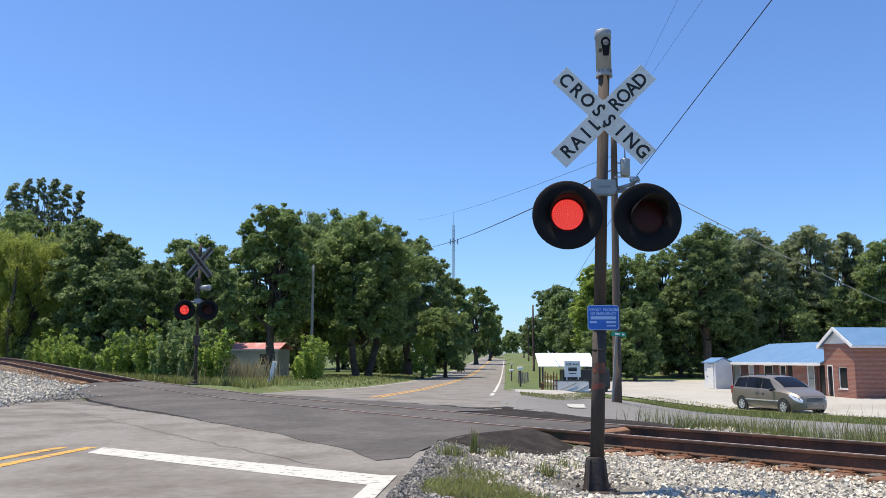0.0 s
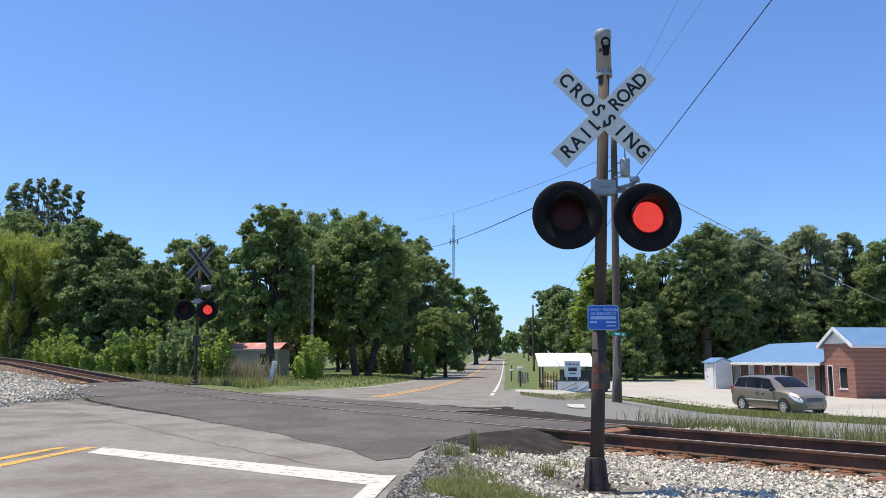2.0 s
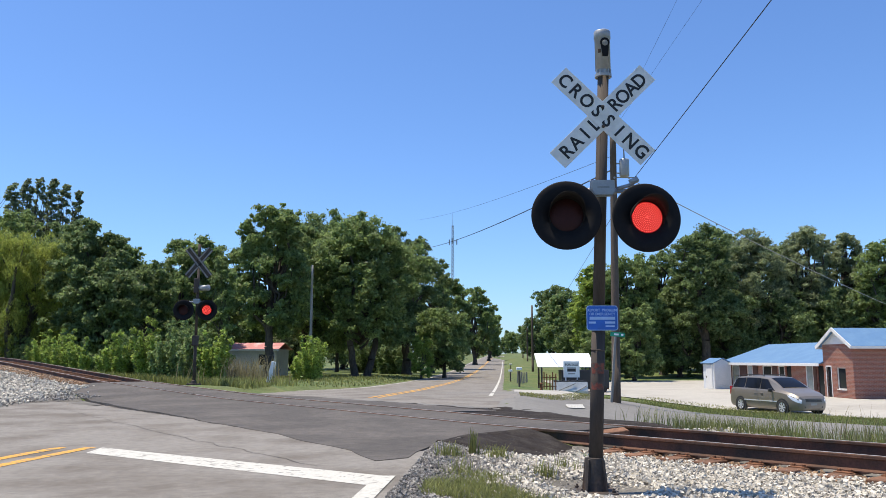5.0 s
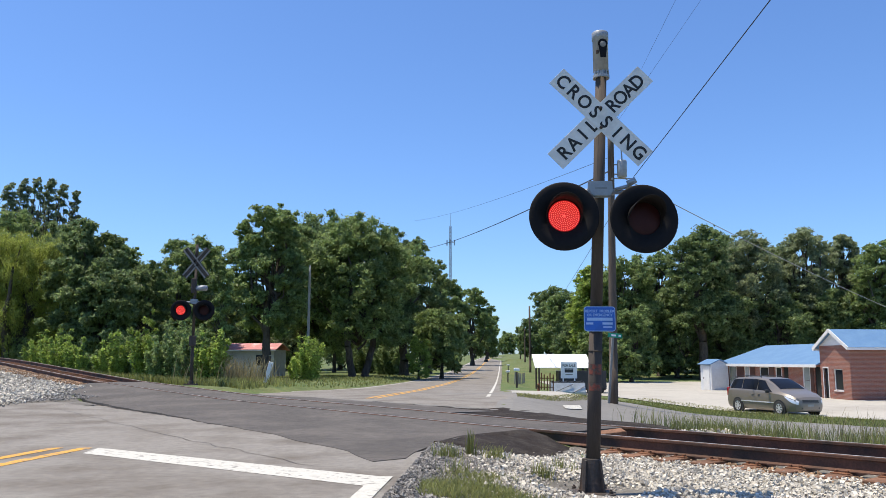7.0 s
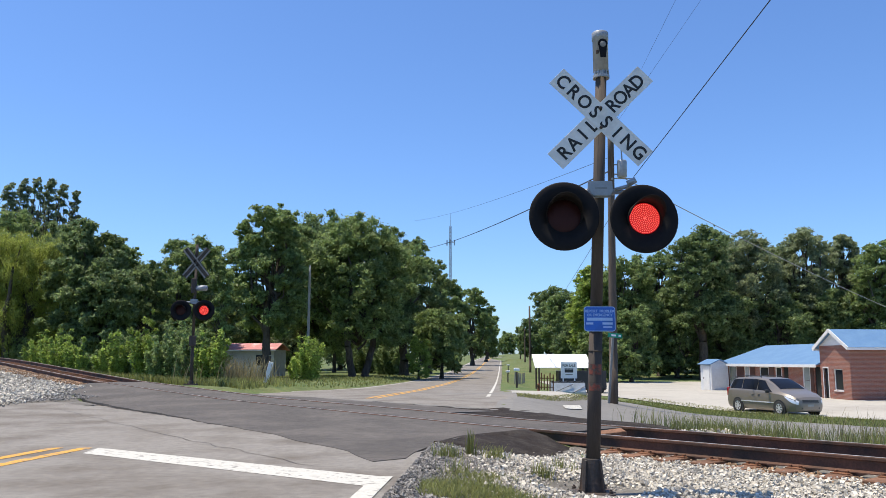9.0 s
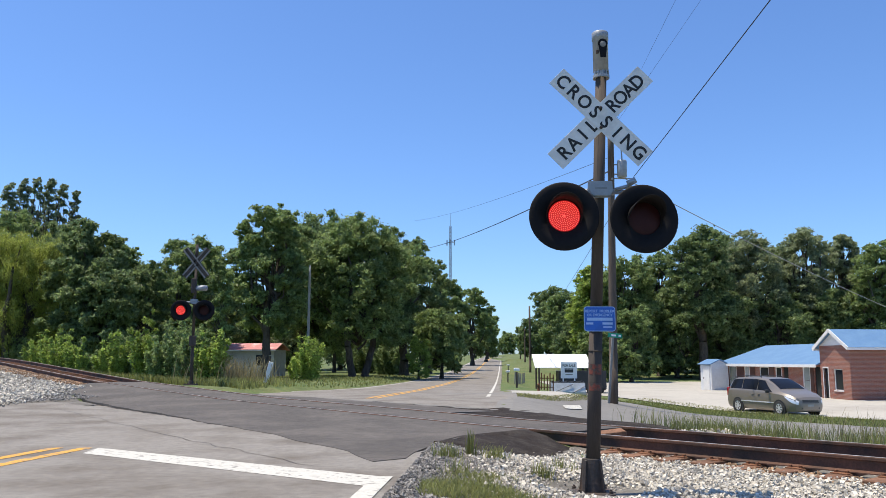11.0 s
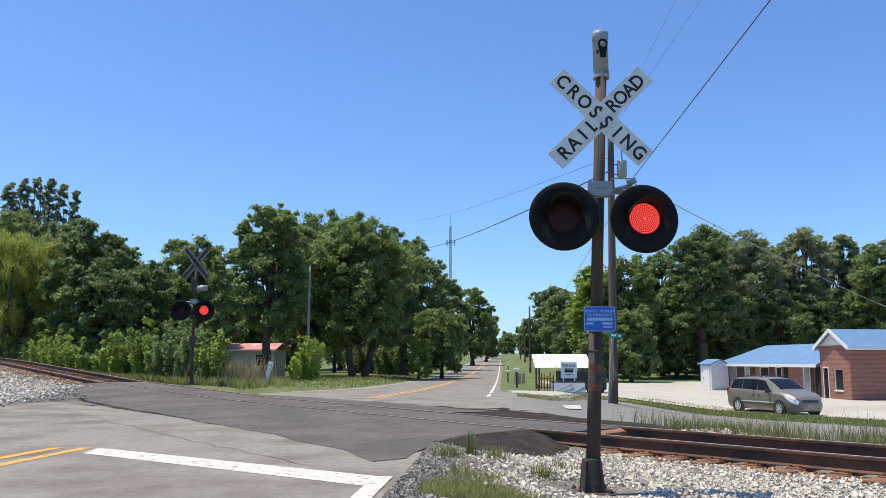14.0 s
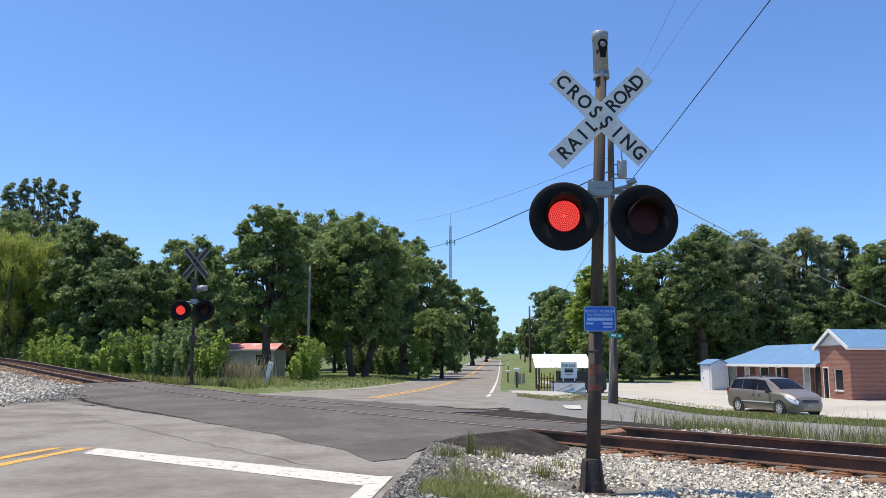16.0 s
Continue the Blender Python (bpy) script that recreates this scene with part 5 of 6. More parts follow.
        for ax in (1.45, -1.58):
            m = Matrix.Translation((ax, 0, 0.335)) @ Euler((radians(90), 0, 0)).to_matrix().to_4x4()
            bm = bmesh.new()
            lathe(bm, ((0.0, 0.955), (0.405, 0.955), (0.405, 0.994), (0.0, 0.994)), 28, m if sgn < 0 else m @ Matrix.Diagonal((1, 1, -1, 1)))
            part("wheel_arch", bm, M_CARTRIM, root)
            s = 1 if sgn < 0 else -1
            bm = bmesh.new()
            lathe(bm, ((0.2, 0.8), (0.31, 0.8), (0.335, 0.83), (0.335, 0.98), (0.32, 1.005), (0.225, 1.008)), 28, m @ Matrix.Diagonal((1, 1, s, 1)))
            wheel = part("wheel", bm, M_TYRE, root, "black tyre on a silver wheel", True)
            bm = bmesh.new()
            lathe(bm, ((0.225, 1.004), (0.19, 1.0), (0.19, 0.96)), 24, m @ Matrix.Diagonal((1, 1, s, 1)))
            for k in range(7):
                box(bm, (0.11, 0, 0.995), (0.17, 0.055, 0.02), m @ Matrix.Diagonal((1, 1, s, 1)) @ Euler((0, 0, 2 * math.pi * k / 7)).to_matrix().to_4x4())
            lathe(bm, ((0.0, 1.012), (0.05, 1.01), (0.055, 0.99)), 12, m @ Matrix.Diagonal((1, 1, s, 1)))
            part("rim", bm, M_RIM, wheel, "silver alloy rim")
    # windscreen, rear window, grille, bumpers
    for name, x0, x1, lift in (("windscreen", 1.2, 0.36, 0.012), ("rear_window", -2.33, -2.5, 0.014)):
        bm = bmesh.new()
        grid = []
        for i in range(5):
            xx = x0 + (x1 - x0) * i / 4
            belt, top, w, wr, low = van_at(xx)
            row = []
            for k in range(7):
                f = -1 + 2 * k / 6
                zz = top + 0.012 * (1 - f * f) + lift - (0.02 if abs(f) == 1 else 0)
                row.append(bm.verts.new((xx + (0.02 if x0 > 0 else -0.02), f * wr * 0.88, zz)))
            grid.append(row)
        for a, b in zip(grid, grid[1:]):
            for k in range(6):
                bm.faces.new((a[k], a[k + 1], b[k + 1], b[k]))
        part(name, bm, M_TINT, root, "dark glass", True)
    bm = bmesh.new()
    for k in range(3):
        box(bm, (2.372 - 0.022 * k, 0, 0.63 + 0.055 * k), (0.06, 0.86, 0.03), bevel=0.006)
    part("grille", bm, M_CARTRIM, root, "dark slatted grille")
    bm = bmesh.new()
    box(bm, (2.31, 0, 0.38), (0.1, 1.0, 0.1), bevel=0.02)
    part("lower_intake", bm, M_CARTRIM, root)
    bm = bmesh.new()
    box(bm, (2.378, 0, 0.5), (0.012, 0.32, 0.1), bevel=0.003)
    part("number_plate", bm, M_CURTAIN, root)
    bm = bmesh.new()
    box(bm, (-0.1, 0, 0.25), (4.3, 1.5, 0.12))
    part("underbody", bm, M_CARTRIM, root)


# ---------------------------------------------------------------- small things by the lot
def lot_things():
    g = lambda x, y: float(land_z(x, y, False))
    # white canopy roof on dark posts
    x, y = 8.95, 58.5
    z = g(x, y)
    root = thing("canopy", pose(x, y, z), "white sheet metal canopy roof on dark posts", "canopy")
    bm = bmesh.new()
    box(bm, (0, 0, 0), (4.1, 2.3, 0.06), Matrix.Translation((0, 0.2, 1.26 - z)) @ Euler((radians(25), 0, 0)).to_matrix().to_4x4(), 0.01)
    part("roof_sheet", bm, M_SIGNWHITE, root)
    for dx in (-1.75, 1.75):
        for dy, h in ((-0.7, 0.82), (1.1, 1.46)):
            bm = bmesh.new()
            box(bm, (dx, dy, (h - z) / 2 - 0.15), (0.12, 0.1, h - z + 0.2), bevel=0.01)
            part("post", bm, M_WOODPOLE, root)
    # sale sign on a pale metal hopper
    x, y = 8.95, 55.5
    z = g(x, y) + 0.05
    hop = thing("metal_hopper", pose(x - 0.1, y, z), "dull pale metal hopper standing on the lot", "hopper")
    bm = bmesh.new()
    prism(bm, ((-0.55, 0.0), (0.55, 0.0), (0.7, 0.12), (0.62, 0.85), (-0.4, 0.85), (-0.62, 0.2)), 2.35, Matrix(((0, 0, 1, -1.18), (1, 0, 0, 0), (0, 1, 0, 0), (0, 0, 0, 1))))
    bmesh.ops.bevel(bm, geom=bm.edges[:], offset=0.03, segments=2, affect="EDGES")
    part("shell", bm, M_GREYBOX, hop)
    bm = bmesh.new()
    for k in range(5):
        box(bm, (-1.0 + 0.5 * k, 0.05, 0.92), (0.12, 0.5, 0.12), bevel=0.01)
    box(bm, (0, 0.1, 0.89), (2.3, 0.9, 0.07))
    part("rim", bm, M_CARTRIM, hop, "dark upper rim")
    for a, b in (((-0.9, 0.25), (0.3, 0.75)), ((0.25, 0.15), (1.1, 0.6))):
        bm = bmesh.new()
        tube(bm, (a[0], -0.66, a[1]), (b[0], -0.52, b[1]), 0.02, 0.02, 6)
        part("brace", bm, M_CARTRIM, hop)
    sale = thing("sale_sign", pose(x, y + 0.1, z + 0.98), "white for sale sign with black lettering", "sign")
    bm = bmesh.new()
    box(bm, (0.05, 0, 0.72), (1.12, 0.05, 1.12), bevel=0.01)
    for dx in (-0.35, 0.45):
        box(bm, (dx, 0.04, 0.2), (0.08, 0.04, 0.5))
    part("panel", bm, M_SIGNWHITE, sale)
    me = lettering("FOR SALE", 0.22, 0.002, 0.95)
    me.transform(Matrix.Translation((0.05, -0.03, 1.03)) @ Euler((radians(90), 0, 0)).to_matrix().to_4x4())
    part("lettering", me, M_INK, sale)
    for zz, w, h in ((0.67, 0.6, 0.22), (0.41, 0.5, 0.05), (0.83, 0.62, 0.03)):
        bm = bmesh.new()
        box(bm, (0.05, -0.028, zz), (w, 0.008, h))
        part("lettering_bar", bm, M_CARTRIM, sale)
    # dark skip behind
    sk = thing("dark_trailer", pose(10.3, 58.3, g(10.3, 58.3)), "dark low trailer parked behind the sign", "trailer")
    bm = bmesh.new()
    box(bm, (0, 0, 1.0), (3.4, 1.6, 1.3), bevel=0.04)
    part("bed", bm, M_CARTRIM, sk)
    for dx in (-1.2, 1.2):
        bm = bmesh.new()
        lathe(bm, ((0.0, -0.12), (0.3, -0.12), (0.32, 0.0), (0.3, 0.12), (0.0, 0.12)), 16, Matrix.Translation((dx, -0.85, 0.32)) @ Euler((radians(90), 0, 0)).to_matrix().to_4x4())
        part("wheel", bm, M_TYRE, sk, smooth=True)
    bm = bmesh.new()
    box(bm, (0.2, 0, 0.35), (3.2, 0.2, 0.2))
    part("chassis", bm, M_RUST, sk)
    # rusty rack
    rk = thing("metal_rack", pose(7.3, 54.3, g(7.3, 54.3)), "rusty upright metal rack beside the hopper", "rack")
    for k in range(5):
        bm = bmesh.new()
        tube(bm, (-0.4 + 0.2 * k, 0.1 * (k % 2), 0), (-0.38 + 0.2 * k, 0.1 * (k % 2), 1.35 - 0.1 * (k % 3)), 0.04, 0.04, 6)
        part("upright", bm, M_RUST, rk)
    bm = bmesh.new()
    for zz in (0.4, 1.0):
        box(bm, (0, 0.05, zz), (0.95, 0.05, 0.06))
    part("crossbar", bm, M_RUST, rk)
    # letter boxes by the verge
    for x, y, h, w in ((4.15, 43.0, 0.9, 0.3), (5.6, 65.5, 0.8, 0.34), (8.6, 100.0, 1.0, 0.4)):
        mb = thing("letter_box", pose(x, y, g(x, y)), "white letter box on a dark post by the verge", "letter box", "letter boxes")
        bm = bmesh.new()
        box(bm, (0, 0, h / 2 - 0.1), (0.1, 0.1, h + 0.1), bevel=0.008)
        part("post", bm, M_WOODPOLE, mb)
        bm = bmesh.new()
        box(bm, (0, 0, h + 0.08), (w, 0.2, 0.16), bevel=0.03)
        part("box", bm, M_SIGNWHITE, mb, smooth=False)
    # fence posts up the verge
    for k in range(8):
        x, y = 6.2 + 0.35 * k, 66.0 + 2.2 * k
        p = thing("fence_post", pose(x, y, g(x, y), 0, random.Random(k).uniform(-4, 4), 0), "weathered pale fence post in the grass", "fence post", "fence posts")
        bm = bmesh.new()
        tube(bm, (0, 0, -0.2), (0, 0, 1.0), 0.05, 0.045, 8)
        part("stake", bm, M_GREYPOLE, p)
    # street name sign on a leaning timber
    x, y = 7.45, 34.7
    st = thing("street_sign", pose(x - 0.14, y, g(x, y), 0, 5.0, 0), "green street name blade on a leaning grey post", "street sign")
    bm = bmesh.new()
    box(bm, (0, 0, 1.4), (0.1, 0.1, 3.0), bevel=0.01)
    part("post", bm, M_GREYPOLE, st)
    bm = bmesh.new()
    box(bm, (0.08, -0.06, 3.0), (0.63, 0.012, 0.19), bevel=0.004)
    bl = part("blade", bm, M_GREEN_SIGN, st, "green name plate")
    for dx, w in ((-0.06, 0.2), (0.2, 0.1)):
        bm = bmesh.new()
        box(bm, (0.08 + dx, -0.068, 3.0), (w, 0.004, 0.08))
        part("lettering_bar", bm, M_SIGNWHITE, bl)
    # small orange-topped hydrant-like stub and marker post by the verge
    hy = thing("marker_stub", pose(4.75, 38.4, g(4.75, 38.4)), "short rust-orange marker stub in the verge", "marker")
    bm = bmesh.new()
    lathe(bm, ((0.0, 0.4), (0.07, 0.36), (0.08, 0.3), (0.06, 0.28), (0.07, 0.05), (0.1, 0.0)), 10)
    part("stub", bm, M_RUST, hy, smooth=True)
    # leaning white marker by the far side of the track
    x, y = -7.75, 35.6
    wp = thing("white_marker_post", pose(x, y, g(x, y) - 0.05, 0, 14, 0), "leaning white marker post in the rough grass", "marker post")
    bm = bmesh.new()
    box(bm, (0, 0, 0.52), (0.2, 0.06, 1.15), bevel=0.012)
    part("stake", bm, M_SIGNWHITE, wp)


# ---------------------------------------------------------------- trees and plants
def crown(rng, lobes, leaf_size, count, droop=0.0, shell=0.55):
    """Leaf blades over the skins of many lobes: arrays of corners and of faces."""
    lobes = np.array(lobes, float)
    w = (lobes[:, 3] * lobes[:, 4]) ** 0.8
    pick = rng.choice(len(lobes), count, p=w / w.sum())
    L = lobes[pick]
    d = rng.normal(size=(count, 3))
    d /= np.linalg.norm(d, axis=1, keepdims=True)
    d[:, 2] = np.where((d[:, 2] < -0.35) & (rng.random(count) < 0.6), -d[:, 2], d[:, 2])
    rad = np.clip(rng.normal(0.85, 0.36, count), 0.1, 1.9)
    rad *= 1 + 0.16 * np.sin(d[:, 0] * 7 + pick) * np.sin(d[:, 1] * 8 + pick * 2) * np.sin(d[:, 2] * 7)
    p = L[:, :3] + d * rad[:, None] * np.stack([L[:, 3], L[:, 3], L[:, 4]], 1)
    if droop:
        p[:, 2] -= droop * rng.random(count) ** 2
    nrm = d * 0.55 + rng.normal(size=(count, 3)) * 0.75 + np.array((0, 0, 0.3))
    nrm /= np.linalg.norm(nrm, axis=1, keepdims=True)
    t = np.cross(nrm, rng.normal(size=(count, 3)))
    if droop:
        t = np.array((0, 0, -1.0)) + 0.35 * rng.normal(size=(count, 3))
        t -= nrm * (t * nrm).sum(1, keepdims=True)
    t /= np.linalg.norm(t, axis=1, keepdims=True)
    b = np.cross(nrm, t)
    s = leaf_size * rng.uniform(0.6, 1.4, (count, 1))
    k = 0.32 if droop else 0.62
    v = np.stack([p - t * s + b * s * k * 0.6, p + t * s * 1.05, p - t * s * 0.5 - b * s * k * 1.15], 1).reshape(-1, 3)
    f = np.arange(count * 3).reshape(-1, 3)
    return v, f


def limb(bm, a, b, r0, r1, rng, bend=0.12, seg=7):
    a, b = Vector(a), Vector(b)
    n = 4
    pts = [a.lerp(b, i / n) for i in range(n + 1)]
    for p in pts[1:-1]:
        p += Vector(rng.normal(size=3)) * (b - a).length * bend * 0.4
    for i in range(n):
        tube(bm, pts[i], pts[i + 1], r0 + (r1 - r0) * i / n, r0 + (r1 - r0) * (i + 1) / n, seg, False)


def tree(seed, x, y, height, width, material, label, name="tree", clear=0.25, leaf_size=0.28, count=9000, trunk=0.03, lobes_n=16, stems=1, z=None, droop=0.0, taper=0.0, depth=None, group=""):
    rng = np.random.default_rng(seed)
    z0 = float(land_z(x, y, False)) if z is None else z
    root = thing(name, pose(x, y, z0, 0, 0, 0), label, "shrub" if name == "shrub" else "tree", group)
    crown_lo = height * clear
    cz, ch = (crown_lo + height) / 2, (height - crown_lo) / 2
    lobes, ends = [], []
    dw = depth or width
    for i in range(lobes_n):
        a = 2.399 * i + rng.uniform(-0.5, 0.5)
        u = -0.85 + 1.75 * (i + 0.5) / lobes_n
        rr = math.sqrt(max(0.0, 1 - min(1, abs(u)) ** 2.2)) * rng.uniform(0.45, 0.95) * (1 - taper * (u + 1) / 2)
        s = rng.uniform(0.26, 0.42) * (1 - 0.35 * taper * (u + 1) / 2) * (18 / max(18, lobes_n)) ** 0.45
        px, py, pz = math.cos(a) * rr * width / 2 * 0.85, math.sin(a) * rr * dw / 2 * 0.85, cz + u * ch * 0.92
        big = s * width / 2
        lobes.append((px, py, pz, big * 0.55, min(big * 0.5, ch * 0.5)))
        ends.append((px, py, pz))
        for _ in range(15):
            e = rng.normal(size=3)
            e /= np.linalg.norm(e)
            sub = big * rng.uniform(0.16, 0.38)
            k = rng.uniform(0.7, 1.3)
            lobes.append((px + e[0] * big * k, py + e[1] * big * k, pz + e[2] * big * 0.9 * k, sub * rng.uniform(0.8, 1.4), sub * 0.8))
    if name == "shrub":
        lobes, ends = [], []
        for i in range(13):
            a = 2.399 * i
            reach = width / 2 * math.sqrt((i + 0.6) / 13) * 0.95
            tip = np.array((math.cos(a) * reach, math.sin(a) * reach * dw / width, height * rng.uniform(0.55, 1.0) * (1 - 0.35 * (reach / (width / 2)) ** 2)))
            foot = np.array((math.cos(a) * reach * 0.45, math.sin(a) * reach * 0.45, 0.05))
            ends.append(tuple(tip))
            for k in range(6):
                t = 0.12 + 0.92 * k / 5
                c = foot + (tip - foot) * t
                r0 = width * rng.uniform(0.075, 0.13) * (1.25 - 0.6 * t)
                lobes.append((c[0], c[1], c[2], r0, r0 * 1.25))
    v, f = crown(rng, lobes, leaf_size * 0.54, int(count * 3.4), droop)
    bm = bmesh.new()
    r = max(0.03, trunk * height)
    top = Vector((rng.normal() * 0.03 * height, rng.normal() * 0.03 * height, cz + ch * 0.35))
    for st in range(stems):
        off = Vector((rng.normal() * r * 2, rng.normal() * r * 2, 0)) if stems > 1 else Vector((0, 0, 0))
        fork = Vector((off.x * 2, off.y * 2, crown_lo * 1.05 + 0.2))
        tube(bm, off + Vector((0, 0, -0.3)), off + Vector((0, 0, height * 0.02 + 0.05)), r * 1.5, r * 1.1, 9, False)
        limb(bm, off + Vector((0, 0, height * 0.02)), fork, r * 1.1, r * 0.85, rng, 0.05, 9)
        limb(bm, fork, top + off * 3, r * 0.85, r * 0.25, rng, 0.1, 8)
    for e in ends:
        base = Vector((0, 0, crown_lo)).lerp(top, rng.uniform(0.0, 0.7))
        limb(bm, base, e, r * 0.42, r * 0.08, rng, 0.15, 5)
    part("trunk", bm, M_BARK, root, "dark bark trunk with limbs", True)
    part("crown", raw("crown", v, f, material), None, root)
    return root


def from_view(px, D):
    """Plan x of something seen in column px of a 1568 wide picture, D metres ahead."""
    return (px - 784) / 1400 * D


def up_to(row, D):
    """Height of something seen at a row, D metres ahead."""
    a = math.atan((441 - row) / 1400) + radians(7.97)
    return EYE[2] + D * math.tan(a)


def plant(seed, px, D, top, wide, material, label, **kw):
    x = from_view(px, D)
    z = float(land_z(x, D, False))
    return tree(seed, x, D, up_to(top - 12, D) - z, wide / 1400 * D, material, label, **kw)


def trees():
    oak = "broad dark green deciduous tree in full leaf"
    # left of the road, from far to near
    for i, (px, top, w) in enumerate(((8, 312, 62), (34, 303, 58), (58, 300, 58), (82, 304, 54), (104, 314, 50), (129, 326, 44))):
        plant(100 + i, px, 92 + i % 3 * 3, top, w, M_LEAF_GREY, "tall narrow poplar behind the wood, sky showing through", count=6000, leaf_size=0.22, lobes_n=46, taper=0.55, clear=0.12, trunk=0.008)
    plant(107, 20, 88, 372, 130, M_LEAF_MID, oak, count=8000, clear=0.1, lobes_n=22)
    plant(108, 105, 90, 392, 100, M_LEAF_DARK, oak, count=6000, clear=0.1, lobes_n=20)
    for i, (px, D, top, w, m, c) in enumerate((
            (160, 62, 398, 140, M_LEAF_DARK, 13000), (216, 72, 424, 100, M_LEAF_MID, 9000), (336, 72, 428, 140, M_LEAF_MID, 12000),
            (280, 80, 478, 100, M_LEAF_DARK, 7000), (398, 78, 440, 100, M_LEAF_MID, 8000), (120, 75, 420, 120, M_LEAF_DARK, 7000), (30, 76, 430, 140, M_LEAF_DARK, 8000),
            (195, 60, 480, 130, M_LEAF_DARK, 7000), (260, 66, 480, 110, M_LEAF_DARK, 6000))):
        plant(120 + i, px, D, top, w, m, oak, count=c, clear=0.06, leaf_size=0.27, lobes_n=18)
    plant(140, 480, 62, 368, 150, M_LEAF_MID, "tall open-crowned oak beside the hut", count=12500, clear=0.2, lobes_n=30, leaf_size=0.27, trunk=0.025)
    plant(141, 640, 70, 398, 255, M_LEAF_MID, "spreading dark green oak on the lawn", count=26000, clear=0.17, lobes_n=34, leaf_size=0.28, stems=2, trunk=0.022)
    plant(155, 545, 72, 400, 120, M_LEAF_MID, oak, count=9000, clear=0.15, lobes_n=18)
    plant(142, 560, 84, 394, 150, M_LEAF_DARK, oak, count=10000, clear=0.2, lobes_n=20)
    plant(143, 722, 84, 410, 105, M_LEAF_DARK, oak, count=11000, clear=0.1, lobes_n=18)
    plant(144, 764, 98, 454, 95, M_LEAF_DARK, oak, count=9000, clear=0.08, lobes_n=18)
    plant(145, 803, 118, 494, 80, M_LEAF_MID, oak, count=8000, clear=0.05, lobes_n=16, leaf_size=0.34)
    plant(146, 842, 150, 522, 66, M_LEAF_MID, oak, count=7000, clear=0.05, lobes_n=16, leaf_size=0.4)
    plant(147, 866, 190, 546, 52, M_LEAF_MID, oak, count=6000, clear=0.03, lobes_n=14, leaf_size=0.5)
    plant(148, 700, 96, 520, 120, M_LEAF_DARK, oak, count=6000, clear=0.05, lobes_n=14)
    plant(149, 788, 76, 562, 108, M_LEAF_MID, "rounded mid-green tree beside the road", count=9000, clear=0.1, lobes_n=20, leaf_size=0.22)
    plant(150, 748, 71, 604, 48, M_LEAF_BRIGHT, "small rounded tree on the verge", count=3500, clear=0.03, lobes_n=10, leaf_size=0.14)
    plant(151, 530, 95, 545, 110, M_LEAF_GREY, "pale green tree on the lawn", count=5000, clear=0.2, lobes_n=12)
    plant(152, 600, 105, 560, 120, M_LEAF_MID, "pale green tree on the lawn", count=5000, clear=0.25, lobes_n=12)
    plant(153, 660, 100, 600, 90, M_LEAF_DARK, "dense shrub under the trees", name="shrub", count=4000, clear=0.02, lobes_n=12)
    plant(154, 700, 90, 615, 70, M_LEAF_DARK, "dense shrub under the trees", name="shrub", count=3000, clear=0.02, lobes_n=10)
    for i, (px, D, top, w) in enumerate(((430, 112, 520, 130), (520, 116, 505, 130), (610, 120, 520, 140), (690, 122, 510, 120), (350, 100, 500, 140), (250, 100, 480, 160), (140, 104, 460, 160), (20, 100, 440, 180), (455, 92, 560, 90))):
        plant(260 + i, px, D, top, w, M_LEAF_DARK, oak, count=5500, clear=0.02, lobes_n=16, leaf_size=0.36)
    plant(160, 45, 64, 412, 175, M_LEAF_WILLOW, "yellow-green willow with drooping foliage", count=24000, clear=0.08, lobes_n=34, leaf_size=0.2, droop=1.4, stems=2)
    # shrubs along the far side of the track
    for i, (px, back, top, w, m) in enumerate((
            (15, 5.2, 598, 60, M_LEAF_BRIGHT), (52, 6.0, 606, 50, M_LEAF_MID), (88, 5.2, 590, 60, M_LEAF_BRIGHT), (122, 5.4, 592, 62, M_LEAF_BRIGHT), (150, 5.2, 606, 40, M_LEAF_BRIGHT),
            (212, 5.2, 602, 62, M_LEAF_BRIGHT), (243, 6.4, 598, 56, M_LEAF_MID), (272, 5.8, 564, 60, M_LEAF_BRIGHT), (308, 5.2, 586, 70, M_LEAF_MID), (335, 7.0, 556, 84, M_LEAF_MID),
            (352, 5.2, 582, 60, M_LEAF_MID), (386, 5.6, 586, 62, M_LEAF_BRIGHT), (180, 6.5, 634, 40, M_LEAF_MID), (555, 16.0, 600, 60, M_LEAF_BRIGHT), (538, 16.5, 634, 36, M_LEAF_BRIGHT))):
        slope = (px - 784) / 1400
        D = (back + 9.54) / (0.65 + 0.76 * slope)      # so far behind the farther rail
        plant(170 + i, px, D, top, w, m, "bright green leafy shrub by the track", name="shrub", count=2400, clear=0.02, lobes_n=26, taper=0.5, leaf_size=0.14, trunk=0.012, stems=2, group="shrubs along the track")
    plant(190, 395, 52, 455, 56, M_LEAF_MID, "slender tree grown over with vines", count=4500, clear=0.02, lobes_n=16, leaf_size=0.18, depth=2.0, trunk=0.01)
